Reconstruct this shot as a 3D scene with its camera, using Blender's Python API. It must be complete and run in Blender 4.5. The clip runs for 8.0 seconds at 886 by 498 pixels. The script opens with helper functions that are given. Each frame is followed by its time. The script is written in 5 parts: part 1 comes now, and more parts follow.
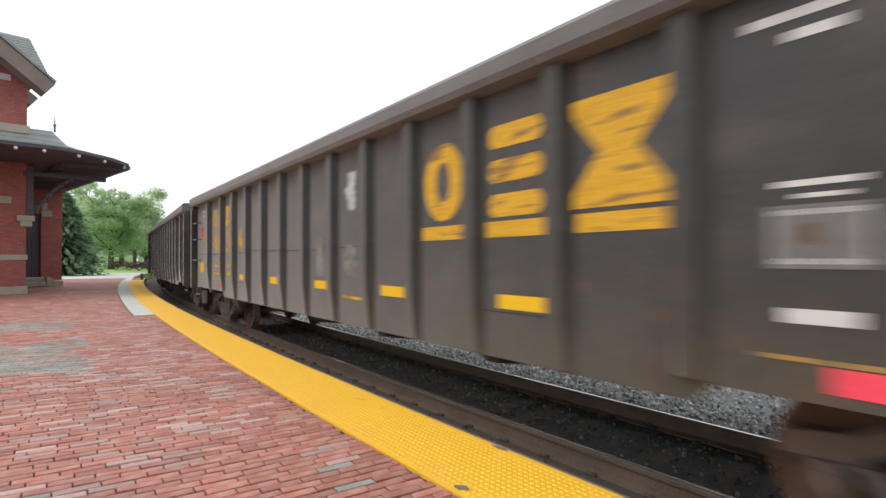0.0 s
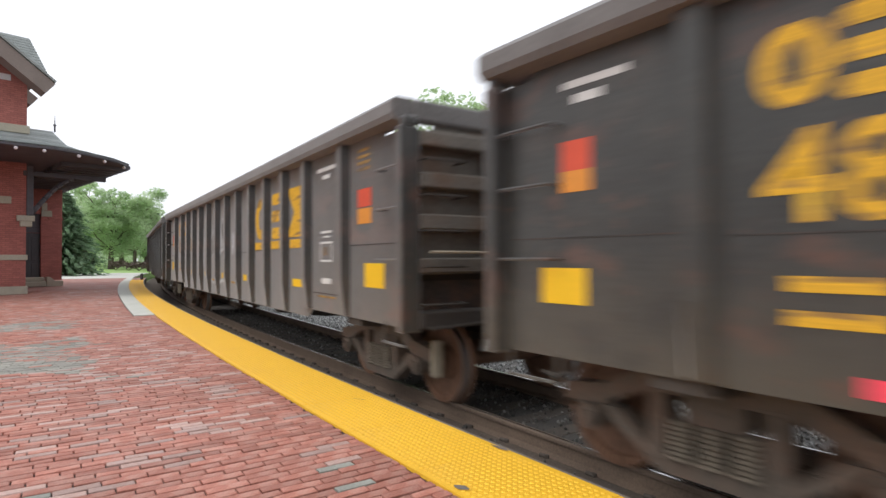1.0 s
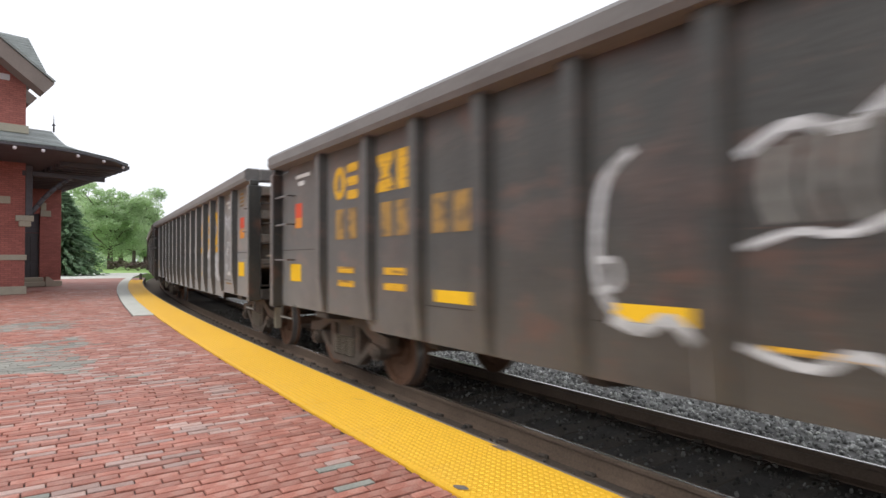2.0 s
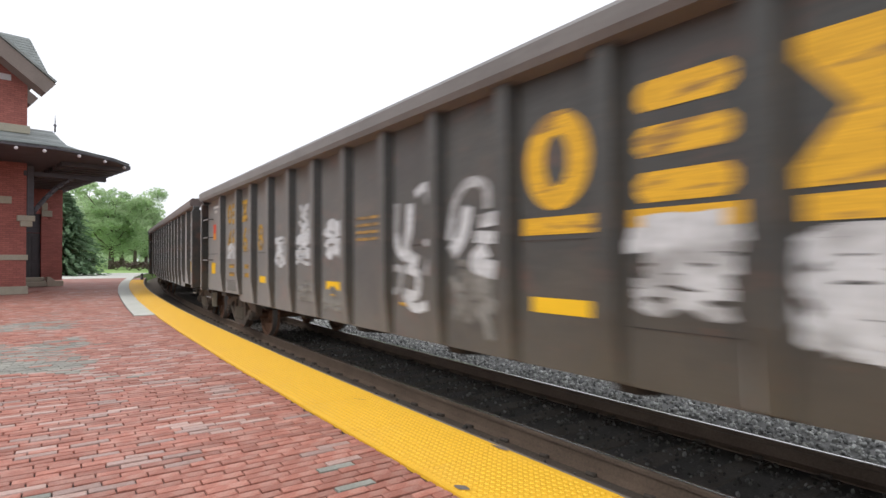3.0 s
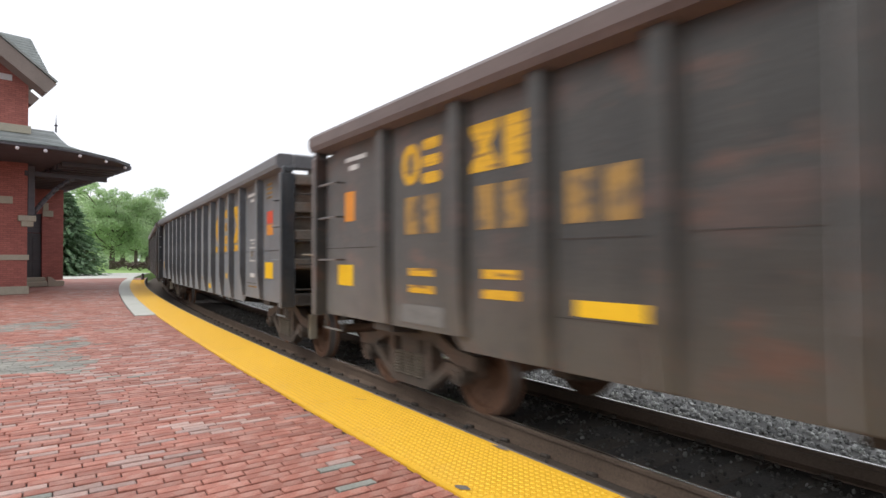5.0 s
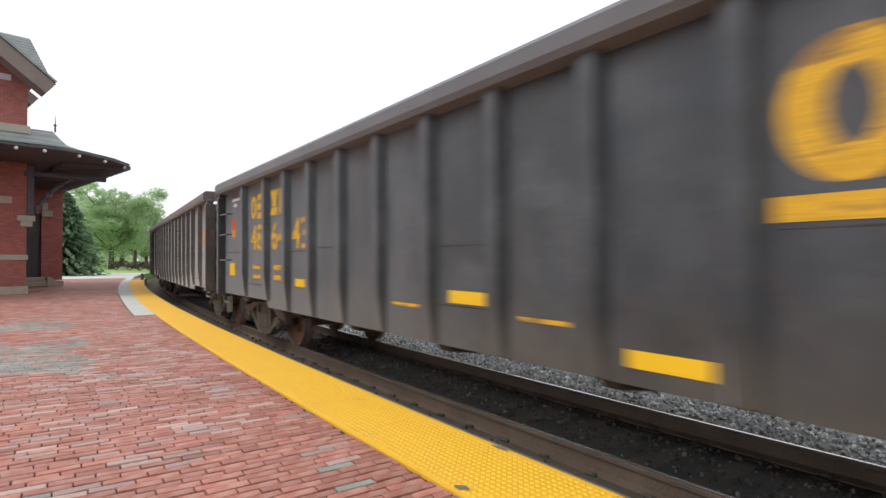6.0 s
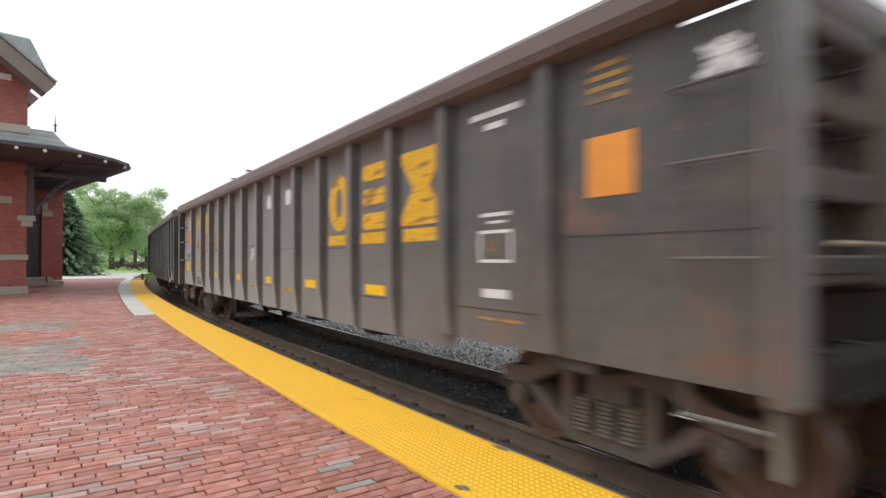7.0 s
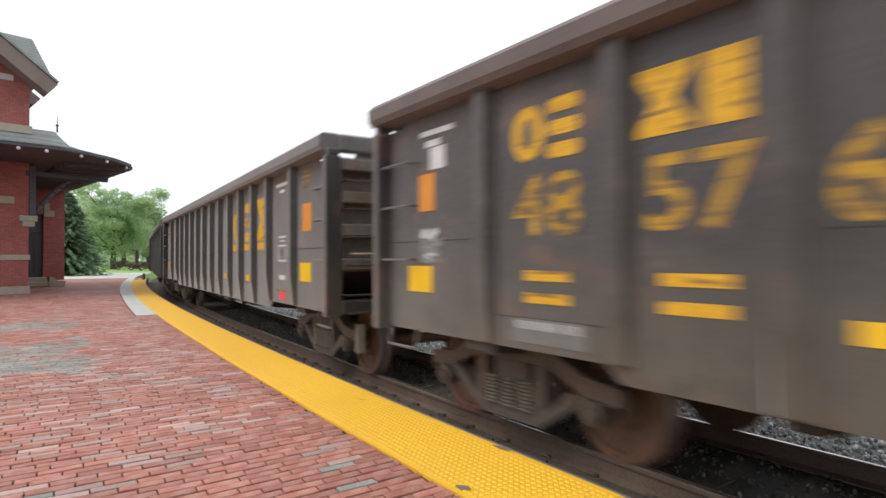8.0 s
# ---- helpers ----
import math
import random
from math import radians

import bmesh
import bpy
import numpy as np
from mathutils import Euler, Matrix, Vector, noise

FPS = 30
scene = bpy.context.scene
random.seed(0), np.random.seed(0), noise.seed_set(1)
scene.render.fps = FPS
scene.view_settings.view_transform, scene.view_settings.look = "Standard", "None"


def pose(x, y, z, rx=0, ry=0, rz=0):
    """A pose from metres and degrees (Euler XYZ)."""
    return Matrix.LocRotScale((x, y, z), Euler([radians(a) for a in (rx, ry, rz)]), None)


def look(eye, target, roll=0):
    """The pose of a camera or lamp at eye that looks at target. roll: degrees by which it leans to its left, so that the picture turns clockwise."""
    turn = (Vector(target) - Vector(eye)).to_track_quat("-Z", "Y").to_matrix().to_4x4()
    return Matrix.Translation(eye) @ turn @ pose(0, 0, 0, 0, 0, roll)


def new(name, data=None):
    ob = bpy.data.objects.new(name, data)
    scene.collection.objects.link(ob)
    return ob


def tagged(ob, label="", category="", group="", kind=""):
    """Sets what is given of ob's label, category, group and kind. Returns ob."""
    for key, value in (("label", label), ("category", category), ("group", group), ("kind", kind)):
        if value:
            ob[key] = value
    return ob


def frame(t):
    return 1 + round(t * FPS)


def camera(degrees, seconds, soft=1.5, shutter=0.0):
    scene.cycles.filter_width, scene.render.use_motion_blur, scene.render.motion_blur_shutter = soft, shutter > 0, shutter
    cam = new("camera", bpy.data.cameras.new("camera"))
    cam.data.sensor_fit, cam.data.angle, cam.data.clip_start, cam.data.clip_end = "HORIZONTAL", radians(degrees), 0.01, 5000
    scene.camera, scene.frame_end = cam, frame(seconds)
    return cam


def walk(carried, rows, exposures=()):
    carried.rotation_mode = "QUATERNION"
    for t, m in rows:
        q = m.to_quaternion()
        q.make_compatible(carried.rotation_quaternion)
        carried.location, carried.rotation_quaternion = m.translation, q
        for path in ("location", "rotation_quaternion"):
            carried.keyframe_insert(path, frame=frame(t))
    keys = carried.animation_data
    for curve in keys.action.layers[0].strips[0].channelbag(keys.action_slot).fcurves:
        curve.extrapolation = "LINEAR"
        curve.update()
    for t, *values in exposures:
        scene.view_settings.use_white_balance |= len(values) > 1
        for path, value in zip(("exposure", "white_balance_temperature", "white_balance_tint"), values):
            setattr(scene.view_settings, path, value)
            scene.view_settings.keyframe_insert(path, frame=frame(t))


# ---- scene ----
# The camera is held still on the platform, with the slightest sway; the train goes by.
cam = camera(76.26, 8.0, soft=1.5, shutter=0.36)
EYE = Vector((0, 0, 1.252))
VIEW = look(EYE, EYE + Vector((0, math.cos(0.01748), math.sin(0.01748))), -0.24)
SWAY = [(0.0, 0.0), (1.0, 0.0), (1.5, -0.09), (3.0, 0.02), (3.5, 0.04), (4.0, 0.05), (4.5, 0.09), (6.0, 0.03), (6.5, 0.0), (7.0, 0.04), (7.5, 0.10), (8.0, 0.17)]
walk(cam, [(t, Matrix.Translation(EYE) @ Matrix.Rotation(radians(turn), 4, 'Z') @ Matrix.Translation(-EYE) @ VIEW) for t, turn in SWAY])

# ---- world and sun: bright overcast ----
world = bpy.data.worlds.new("world")
scene.world = world
world.use_nodes = True
wt = world.node_tree
wt.nodes.clear()
sky = wt.nodes.new("ShaderNodeTexSky")
sky.sky_type = 'NISHITA'
sky.sun_disc = False
sky.sun_elevation = radians(50)
sky.sun_rotation = radians(250)
sky.dust_density = 6.0
sky.air_density = 1.0
whiten = wt.nodes.new("ShaderNodeHueSaturation")
whiten.inputs["Saturation"].default_value = 0.2
cloud = wt.nodes.new("ShaderNodeMix")
cloud.data_type = 'RGBA'
cloud.inputs["Factor"].default_value = 0.72
cloud.inputs["B"].default_value = (10.1, 10.4, 11.2, 1)
bg = wt.nodes.new("ShaderNodeBackground")
bg.inputs["Strength"].default_value = 0.10
wo = wt.nodes.new("ShaderNodeOutputWorld")
wt.links.new(sky.outputs[0], whiten.inputs["Color"])
wt.links.new(whiten.outputs[0], cloud.inputs["A"])
wt.links.new(cloud.outputs["Result"], bg.inputs["Color"])
wt.links.new(bg.outputs[0], wo.inputs[0])

sun_data = bpy.data.lights.new("sun", 'SUN')
sun_data.energy = 0.7
sun_data.angle = radians(30)
sun_data.color = (1.0, 0.98, 0.95)
sun = new("sun", sun_data)
sun.matrix_world = look((-60, -30, 90), (0, 10, 0))
scene.view_settings.exposure = 0.48

# ---- the curve of the line: everything beside the track follows it ----
CX, CY, RE, PSI = 225.853, 161.879, 275.39, 0.62835
STRIP_W = 0.68            # tactile strip
RAIL_A, RAIL_B = 1.080, 2.590   # rails, out from the platform's edge
TRACK = 1.835             # centre of the track
ZR = -0.281               # top of rail, midway between the two
CANT = 0.014              # the outer rail lies that much higher, the inner one lower
CAR_Z = -0.202            # datum of the cars' bodies
BED = ZR - 0.30           # bed of ballast


def along(s, right=0.0, z=0.0):
    """A point s metres along the platform's edge, and metres to its right."""
    a = PSI - s / RE
    r = RE - right
    return Vector((CX - r * math.cos(a), CY - r * math.sin(a), z))


def along_pose(s, right=0.0, z=0.0):
    """x runs along the line away from the camera, y to the left."""
    a = PSI - s / RE
    return Matrix.Translation(along(s, right, z)) @ Matrix.Rotation(a + math.pi / 2, 4, 'Z')


# ---- materials ----
def mat(name, base, rough=0.7, metal=0.0, var=0.25, scale=6.0, fine=60.0, bump=0.15, second=None, spread=0.5, rnd=0.0, stretch=(1, 1, 1), island=False, edge=(0.45, 0.62), dent=0.0):
    """A worn surface: two scales of noise over the base colour, an optional second colour in patches, bump."""
    m = bpy.data.materials.new(name)
    m.use_nodes = True
    t = m.node_tree
    nd, ln = t.nodes, t.links
    b = nd["Principled BSDF"]
    co = nd.new("ShaderNodeTexCoord")
    mp = nd.new("ShaderNodeMapping")
    mp.inputs["Scale"].default_value = stretch
    ln.new(co.outputs["Object"], mp.inputs["Vector"])
    n1 = nd.new("ShaderNodeTexNoise")
    n1.inputs["Scale"].default_value = scale
    n1.inputs["Detail"].default_value = 5
    ln.new(mp.outputs[0], n1.inputs["Vector"])
    n2 = nd.new("ShaderNodeTexNoise")
    n2.inputs["Scale"].default_value = fine
    n2.inputs["Detail"].default_value = 3
    ln.new(mp.outputs[0], n2.inputs["Vector"])
    col = nd.new("ShaderNodeRGB")
    col.outputs[0].default_value = (*base, 1)
    last = col.outputs[0]
    if second:
        ramp = nd.new("ShaderNodeMapRange")
        ramp.inputs["From Min"].default_value, ramp.inputs["From Max"].default_value = edge
        ramp.inputs["To Max"].default_value = spread
        ln.new(n1.outputs["Fac"], ramp.inputs["Value"])
        mx = nd.new("ShaderNodeMix")
        mx.data_type = 'RGBA'
        mx.inputs["B"].default_value = (*second, 1)
        ln.new(last, mx.inputs["A"])
        ln.new(ramp.outputs[0], mx.inputs["Factor"])
        last = mx.outputs["Result"]
    ad = nd.new("ShaderNodeMath")
    ad.operation = 'ADD'
    ln.new(n1.outputs["Fac"], ad.inputs[0])
    ln.new(n2.outputs["Fac"], ad.inputs[1])
    vr = nd.new("ShaderNodeMapRange")
    vr.inputs["From Min"].default_value, vr.inputs["From Max"].default_value = 0.6, 1.4
    vr.inputs["To Min"].default_value, vr.inputs["To Max"].default_value = 1 - var, 1 + var
    ln.new(ad.outputs[0], vr.inputs["Value"])
    val = vr.outputs[0]
    if rnd:
        if island:
            oi = nd.new("ShaderNodeNewGeometry")
            out = oi.outputs["Random Per Island"]
        else:
            oi = nd.new("ShaderNodeObjectInfo")
            out = oi.outputs["Random"]
        rr = nd.new("ShaderNodeMapRange")
        rr.inputs["To Min"].default_value, rr.inputs["To Max"].default_value = 1 - rnd, 1 + rnd
        ln.new(out, rr.inputs["Value"])
        mu = nd.new("ShaderNodeMath")
        mu.operation = 'MULTIPLY'
        ln.new(val, mu.inputs[0])
        ln.new(rr.outputs[0], mu.inputs[1])
        val = mu.outputs[0]
    hs = nd.new("ShaderNodeHueSaturation")
    ln.new(last, hs.inputs["Color"])
    ln.new(val, hs.inputs["Value"])
    ln.new(hs.outputs[0], b.inputs["Base Color"])
    b.inputs["Roughness"].default_value = rough
    b.inputs["Metallic"].default_value = metal
    if bump:
        bp = nd.new("ShaderNodeBump")
        bp.inputs["Strength"].default_value = bump
        bp.inputs["Distance"].default_value = 0.01
        ln.new(n2.outputs["Fac"], bp.inputs["Height"])
        ln.new(bp.outputs[0], b.inputs["Normal"])
        if dent:
            bd = nd.new("ShaderNodeBump")
            bd.inputs["Strength"].default_value = dent
            bd.inputs["Distance"].default_value = 0.06
            ln.new(n1.outputs["Fac"], bd.inputs["Height"])
            ln.new(bd.outputs[0], bp.inputs["Normal"])
    return m


def dusty(m, dust, low, high, amount=0.8, value=0.74, rust=1.0):
    """Road dust thrown up on the lower part of a side, with an uneven upper edge."""
    t = m.node_tree
    nd, ln = t.nodes, t.links
    b = nd["Principled BSDF"]
    src = b.inputs["Base Color"].links[0].from_socket
    co = nd.new("ShaderNodeTexCoord")
    sep = nd.new("ShaderNodeSeparateXYZ")
    ln.new(co.outputs["Object"], sep.inputs[0])
    n = nd.new("ShaderNodeTexNoise")
    n.inputs["Scale"].default_value = 2.2
    n.inputs["Detail"].default_value = 6
    ln.new(co.outputs["Object"], n.inputs["Vector"])
    ad = nd.new("ShaderNodeMath")
    ad.operation = 'MULTIPLY_ADD'
    ad.inputs[1].default_value = 0.9
    ln.new(n.outputs["Fac"], ad.inputs[0])
    ln.new(sep.outputs["Z"], ad.inputs[2])
    mr = nd.new("ShaderNodeMapRange")
    mr.inputs["From Min"].default_value, mr.inputs["From Max"].default_value = low + 0.45, high + 0.45
    mr.inputs["To Min"].default_value, mr.inputs["To Max"].default_value = amount, 0.0
    ln.new(ad.outputs[0], mr.inputs["Value"])
    mx = nd.new("ShaderNodeMix")
    mx.data_type = 'RGBA'
    ln.new(mr.outputs[0], mx.inputs["Factor"])
    ln.new(src, mx.inputs["A"])
    mx.inputs["B"].default_value = (*dust, 1)
    # rust blotches, then pale runs down the sheet
    last = mx.outputs["Result"]
    for size, stretch, lo, hi, tint, most in ((1.0, (1.5, 1.5, 2.6), 0.56, 0.66, (0.130, 0.058, 0.036), 0.75), (1.0, (4.2, 4.2, 0.35), 0.50, 0.74, (0.080, 0.075, 0.063), 0.45), (1.0, (7.0, 7.0, 9.0), 0.60, 0.70, (0.125, 0.062, 0.038), 0.6), (1.0, (16.0, 16.0, 5.0), 0.58, 0.70, (0.012, 0.011, 0.010), 0.6), (1.0, (0.9, 0.9, 1.4), 0.52, 0.66, (0.012, 0.012, 0.012), 0.55)):
        mp = nd.new("ShaderNodeMapping")
        mp.inputs["Scale"].default_value = stretch
        ln.new(co.outputs["Object"], mp.inputs["Vector"])
        tx = nd.new("ShaderNodeTexNoise")
        tx.inputs["Scale"].default_value = size
        tx.inputs["Detail"].default_value = 7
        tx.inputs["Roughness"].default_value = 0.62
        ln.new(mp.outputs[0], tx.inputs["Vector"])
        rg = nd.new("ShaderNodeMapRange")
        rg.inputs["From Min"].default_value, rg.inputs["From Max"].default_value = lo, hi
        rg.inputs["To Max"].default_value = most * (rust if tint[0] > 1.5 * tint[2] else 1.0)
        ln.new(tx.outputs["Fac"], rg.inputs["Value"])
        m2 = nd.new("ShaderNodeMix")
        m2.data_type = 'RGBA'
        ln.new(rg.outputs[0], m2.inputs["Factor"])
        ln.new(last, m2.inputs["A"])
        m2.inputs["B"].default_value = (*tint, 1)
        last = m2.outputs["Result"]
    grime = nd.new("ShaderNodeHueSaturation")
    grime.inputs["Value"].default_value = value
    ln.new(last, grime.inputs["Color"])
    ln.new(grime.outputs[0], b.inputs["Base Color"])
    return m


M = {}
M["paver"] = mat("paver", (0.385, 0.150, 0.108), 0.62, var=0.26, scale=9, fine=70, bump=0.6, rnd=0.20, second=(0.40, 0.23, 0.185), spread=0.55)
# pale bricks: tone at random, and midway the sky's sheen put into colour
M["paver_pale"] = mat("paver_pale", (0.45, 0.305, 0.265), 0.55, var=0.25, scale=9, fine=70, bump=0.6, rnd=0.22, second=(0.33, 0.20, 0.16), spread=0.6)
M["paver_pale_far"] = mat("paver_pale_far", (0.45, 0.305, 0.265), 0.5, var=0.25, scale=9, fine=70, bump=0.5, rnd=0.25, second=(0.33, 0.20, 0.16), spread=0.6, island=True)
M["paver_far"] = mat("paver_far", (0.385, 0.150, 0.108), 0.60, var=0.26, scale=6, fine=60, bump=0.5, rnd=0.22, second=(0.40, 0.23, 0.185), spread=0.55, island=True)
M["paver_grey"] = mat("paver_grey", (0.27, 0.27, 0.235), 0.8, var=0.25, scale=3, fine=45, bump=0.5, rnd=0.2)
M["paver_grey_far"] = mat("paver_grey_far", (0.28, 0.27, 0.235), 0.8, var=0.25, scale=3, fine=45, bump=0.5, rnd=0.2, island=True)
M["joint"] = mat("joint", (0.06, 0.035, 0.03), 0.95, scale=4, fine=120)
M["brick_floor"] = mat("brick_floor", (0.34, 0.145, 0.115), 0.8, scale=1.2, fine=30, second=(0.30, 0.24, 0.21), spread=0.5)
M["yellow"] = mat("yellow_tactile", (0.84, 0.475, 0.028), 0.55, var=0.08, scale=1.3, fine=40, bump=0.05, second=(0.70, 0.40, 0.05), spread=0.4)
M["concrete"] = mat("concrete", (0.58, 0.58, 0.53), 0.9, var=0.15, scale=2, fine=50, second=(0.42, 0.43, 0.37), spread=0.5)
M["edge"] = mat("edge_concrete", (0.17, 0.145, 0.125), 0.9, var=0.25, scale=3, fine=50)
M["rail"] = mat("rail_steel", (0.150, 0.108, 0.080), 0.65, metal=0.2, var=0.3, scale=3, fine=50, bump=0.2)
M["railtop"] = mat("rail_head", (0.62, 0.61, 0.60), 0.22, metal=0.95, var=0.15, scale=2, fine=30, bump=0.05)
M["verge"] = mat("verge_dust", (0.105, 0.082, 0.064), 0.95, var=0.4, scale=3, fine=40, bump=0.6, second=(0.06, 0.05, 0.042), spread=0.7)
M["tie"] = mat("tie_wood", (0.085, 0.070, 0.058), 0.9, var=0.35, scale=4, fine=40, bump=0.4)
M["bed"] = mat("bed", (0.070, 0.063, 0.057), 0.95, var=0.4, scale=2, fine=45, bump=0.9)
M["bed_grey"] = mat("bed_grey", (0.205, 0.20, 0.19), 0.95, var=0.5, scale=2, fine=28, bump=1.0)
M["stone"] = mat("ballast_stone", (0.44, 0.44, 0.42), 0.7, var=0.3, scale=8, fine=60, bump=0.3, rnd=0.7, island=True)
M["stone_mid"] = mat("ballast_mid", (0.17, 0.165, 0.155), 0.85, var=0.3, scale=8, fine=60, bump=0.3, rnd=0.6, island=True)
M["stone_dark"] = mat("ballast_dark", (0.085, 0.078, 0.07), 0.85, var=0.3, scale=8, fine=60, bump=0.3, rnd=0.6, island=True)
M["grass"] = mat("grass", (0.25, 0.42, 0.11), 0.95, var=0.4, scale=0.6, fine=9, bump=0.6, second=(0.16, 0.17, 0.08), spread=0.6)
M["ground"] = mat("ground", (0.20, 0.20, 0.13), 0.95, var=0.35, scale=0.15, fine=5, second=(0.09, 0.15, 0.05), spread=0.9)
M["slate"] = mat("slate", (0.27, 0.29, 0.28), 0.75, var=0.25, scale=2, fine=25, rnd=0.25, island=True)
M["sandstone"] = mat("sandstone", (0.42, 0.38, 0.30), 0.9, var=0.2, scale=2, fine=40, second=(0.30, 0.28, 0.23), spread=0.5)
M["dark_wood"] = mat("dark_wood", (0.088, 0.083, 0.095), 0.7, var=0.25, scale=2, fine=25, stretch=(1, 1, 6))
M["trim_paint"] = mat("trim_paint", (0.20, 0.16, 0.14), 0.6, var=0.15, scale=2, fine=25)
M["pale_paint"] = mat("pale_paint", (0.62, 0.58, 0.60), 0.6, var=0.1, scale=3, fine=30)
M["door"] = mat("door_paint", (0.06, 0.056, 0.062), 0.5, var=0.2, scale=2, fine=25)
M["bark"] = mat("bark", (0.115, 0.09, 0.07), 0.95, var=0.35, scale=3, fine=25, bump=0.8)
def leafy(m, colour):
    """Leaves let light through: half of it passes to the far side."""
    t = m.node_tree
    b = t.nodes["Principled BSDF"]
    tr = t.nodes.new("ShaderNodeBsdfTranslucent")
    tr.inputs["Color"].default_value = (*colour, 1)
    mx = t.nodes.new("ShaderNodeMixShader")
    mx.inputs[0].default_value = 0.55
    t.links.new(b.outputs[0], mx.inputs[1])
    t.links.new(tr.outputs[0], mx.inputs[2])
    t.links.new(mx.outputs[0], t.nodes["Material Output"].inputs["Surface"])
    return m


M["leaf"] = leafy(mat("leaf", (0.46, 0.58, 0.36), 0.7, var=0.2, scale=0.4, fine=6, bump=0, rnd=0.22, island=True), (0.50, 0.64, 0.36))
# far leaves are this pale because distance haze is put into their colour
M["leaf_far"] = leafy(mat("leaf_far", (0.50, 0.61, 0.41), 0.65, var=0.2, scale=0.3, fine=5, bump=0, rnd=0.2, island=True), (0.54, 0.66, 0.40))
M["needle"] = leafy(mat("needle", (0.24, 0.35, 0.22), 0.8, var=0.2, scale=0.6, fine=6, bump=0, rnd=0.22, island=True), (0.27, 0.40, 0.23))
M["mulch"] = mat("mulch", (0.10, 0.07, 0.06), 0.95, var=0.4, scale=1, fine=14, bump=0.8)


# ---- mesh helpers ----
def link(name, bm, material, parent=None, label="", smooth=False):
    me = bpy.data.meshes.new(name)
    bm.to_mesh(me)
    bm.free()
    for mm in (material if isinstance(material, (list, tuple)) else [material]):
        me.materials.append(mm)
    if smooth:
        for p in me.polygons:
            p.use_smooth = True
    ob = new(name, me)
    if parent:
        ob.parent = parent
    if label:
        tagged(ob, label)
    return ob


def part(name, bm, material, parent, label="", smooth=False):
    return link(name, bm, material, parent, label, smooth)


def box(bm, x0, x1, y0, y1, z0, z1, m=None, mi=0):
    """A box into bm, through the matrix m."""
    vs = [Vector((x, y, z)) for z in (z0, z1) for y in (y0, y1) for x in (x0, x1)]
    if m is not None:
        vs = [m @ v for v in vs]
    v = [bm.verts.new(q) for q in vs]
    for f in ((0, 2, 3, 1), (4, 5, 7, 6), (0, 1, 5, 4), (2, 6, 7, 3), (0, 4, 6, 2), (1, 3, 7, 5)):
        bm.faces.new([v[i] for i in f]).material_index = mi
    return v


def bevelled(bm, w):
    bmesh.ops.bevel(bm, geom=bm.edges[:], offset=w, segments=1, affect='EDGES', clamp_overlap=True)
    return bm


def prism(bm, pts, axis_a, axis_b, m=None, mi=0):
    """A closed outline of (u, v) pairs swept between two 3D mappings axis_a(u, v) and axis_b(u, v)."""
    a = [axis_a(*q) for q in pts]
    b = [axis_b(*q) for q in pts]
    if m is not None:
        a, b = [m @ Vector(q) for q in a], [m @ Vector(q) for q in b]
    va, vb = [bm.verts.new(q) for q in a], [bm.verts.new(q) for q in b]
    n = len(pts)
    fs = [bm.faces.new(list(reversed(va))), bm.faces.new(vb)]
    for i in range(n):
        fs.append(bm.faces.new((va[i], va[(i + 1) % n], vb[(i + 1) % n], vb[i])))
    for f in fs:
        f.material_index = mi
    return fs


def rod(bm, p, q, r0, r1=None, seg=8, mi=0):
    """A round bar from p to q."""
    p, q = Vector(p), Vector(q)
    r1 = r0 if r1 is None else r1
    turn = (q - p).to_track_quat('Z', 'Y').to_matrix()
    rings = []
    for c, r in ((p, r0), (q, r1)):
        rings.append([bm.verts.new(c + turn @ Vector((r * math.cos(2 * math.pi * i / seg), r * math.sin(2 * math.pi * i / seg), 0))) for i in range(seg)])
    for i in range(seg):
        bm.faces.new((rings[0][i], rings[0][(i + 1) % seg], rings[1][(i + 1) % seg], rings[1][i])).material_index = mi
    bm.faces.new(list(reversed(rings[0]))).material_index = mi
    bm.faces.new(rings[1]).material_index = mi


def lathe(bm, prof, seg=28, mi=0):
    """(y, r) pairs turned about the y axis."""
    rings = []
    for y, r in prof:
        rings.append([bm.verts.new((r * math.cos(2 * math.pi * i / seg), y, r * math.sin(2 * math.pi * i / seg))) for i in range(seg)])
    for a, b in zip(rings, rings[1:]):
        for i in range(seg):
            bm.faces.new((a[i], b[i], b[(i + 1) % seg], a[(i + 1) % seg])).material_index = mi
    bm.faces.new(rings[0])
    bm.faces.new(list(reversed(rings[-1])))


def ribbon(bm, s0, s1, step, prof, closed=True, mi=0):
    """A cross-section of (right, z) pairs swept along the line."""
    n = max(1, int(round((s1 - s0) / step)))
    prev = None
    for i in range(n + 1):
        s = s0 + (s1 - s0) * i / n
        ring = [bm.verts.new(along(s, r, z)) for r, z in prof]
        if prev:
            k = len(prof)
            for j in range(k if closed else k - 1):
                bm.faces.new((prev[j], prev[(j + 1) % k], ring[(j + 1) % k], ring[j])).material_index = mi
        elif closed:
            bm.faces.new(list(reversed(ring)))
        prev = ring
    if closed:
        bm.faces.new(prev)
    bmesh.ops.recalc_face_normals(bm, faces=bm.faces[:])


S0, S1 = -30.0, 95.0      # stretch of platform that is built
T0, T1 = -128.0, 190.0    # stretch of line
PLAT_END = 42.0           # far end of the platform's strip

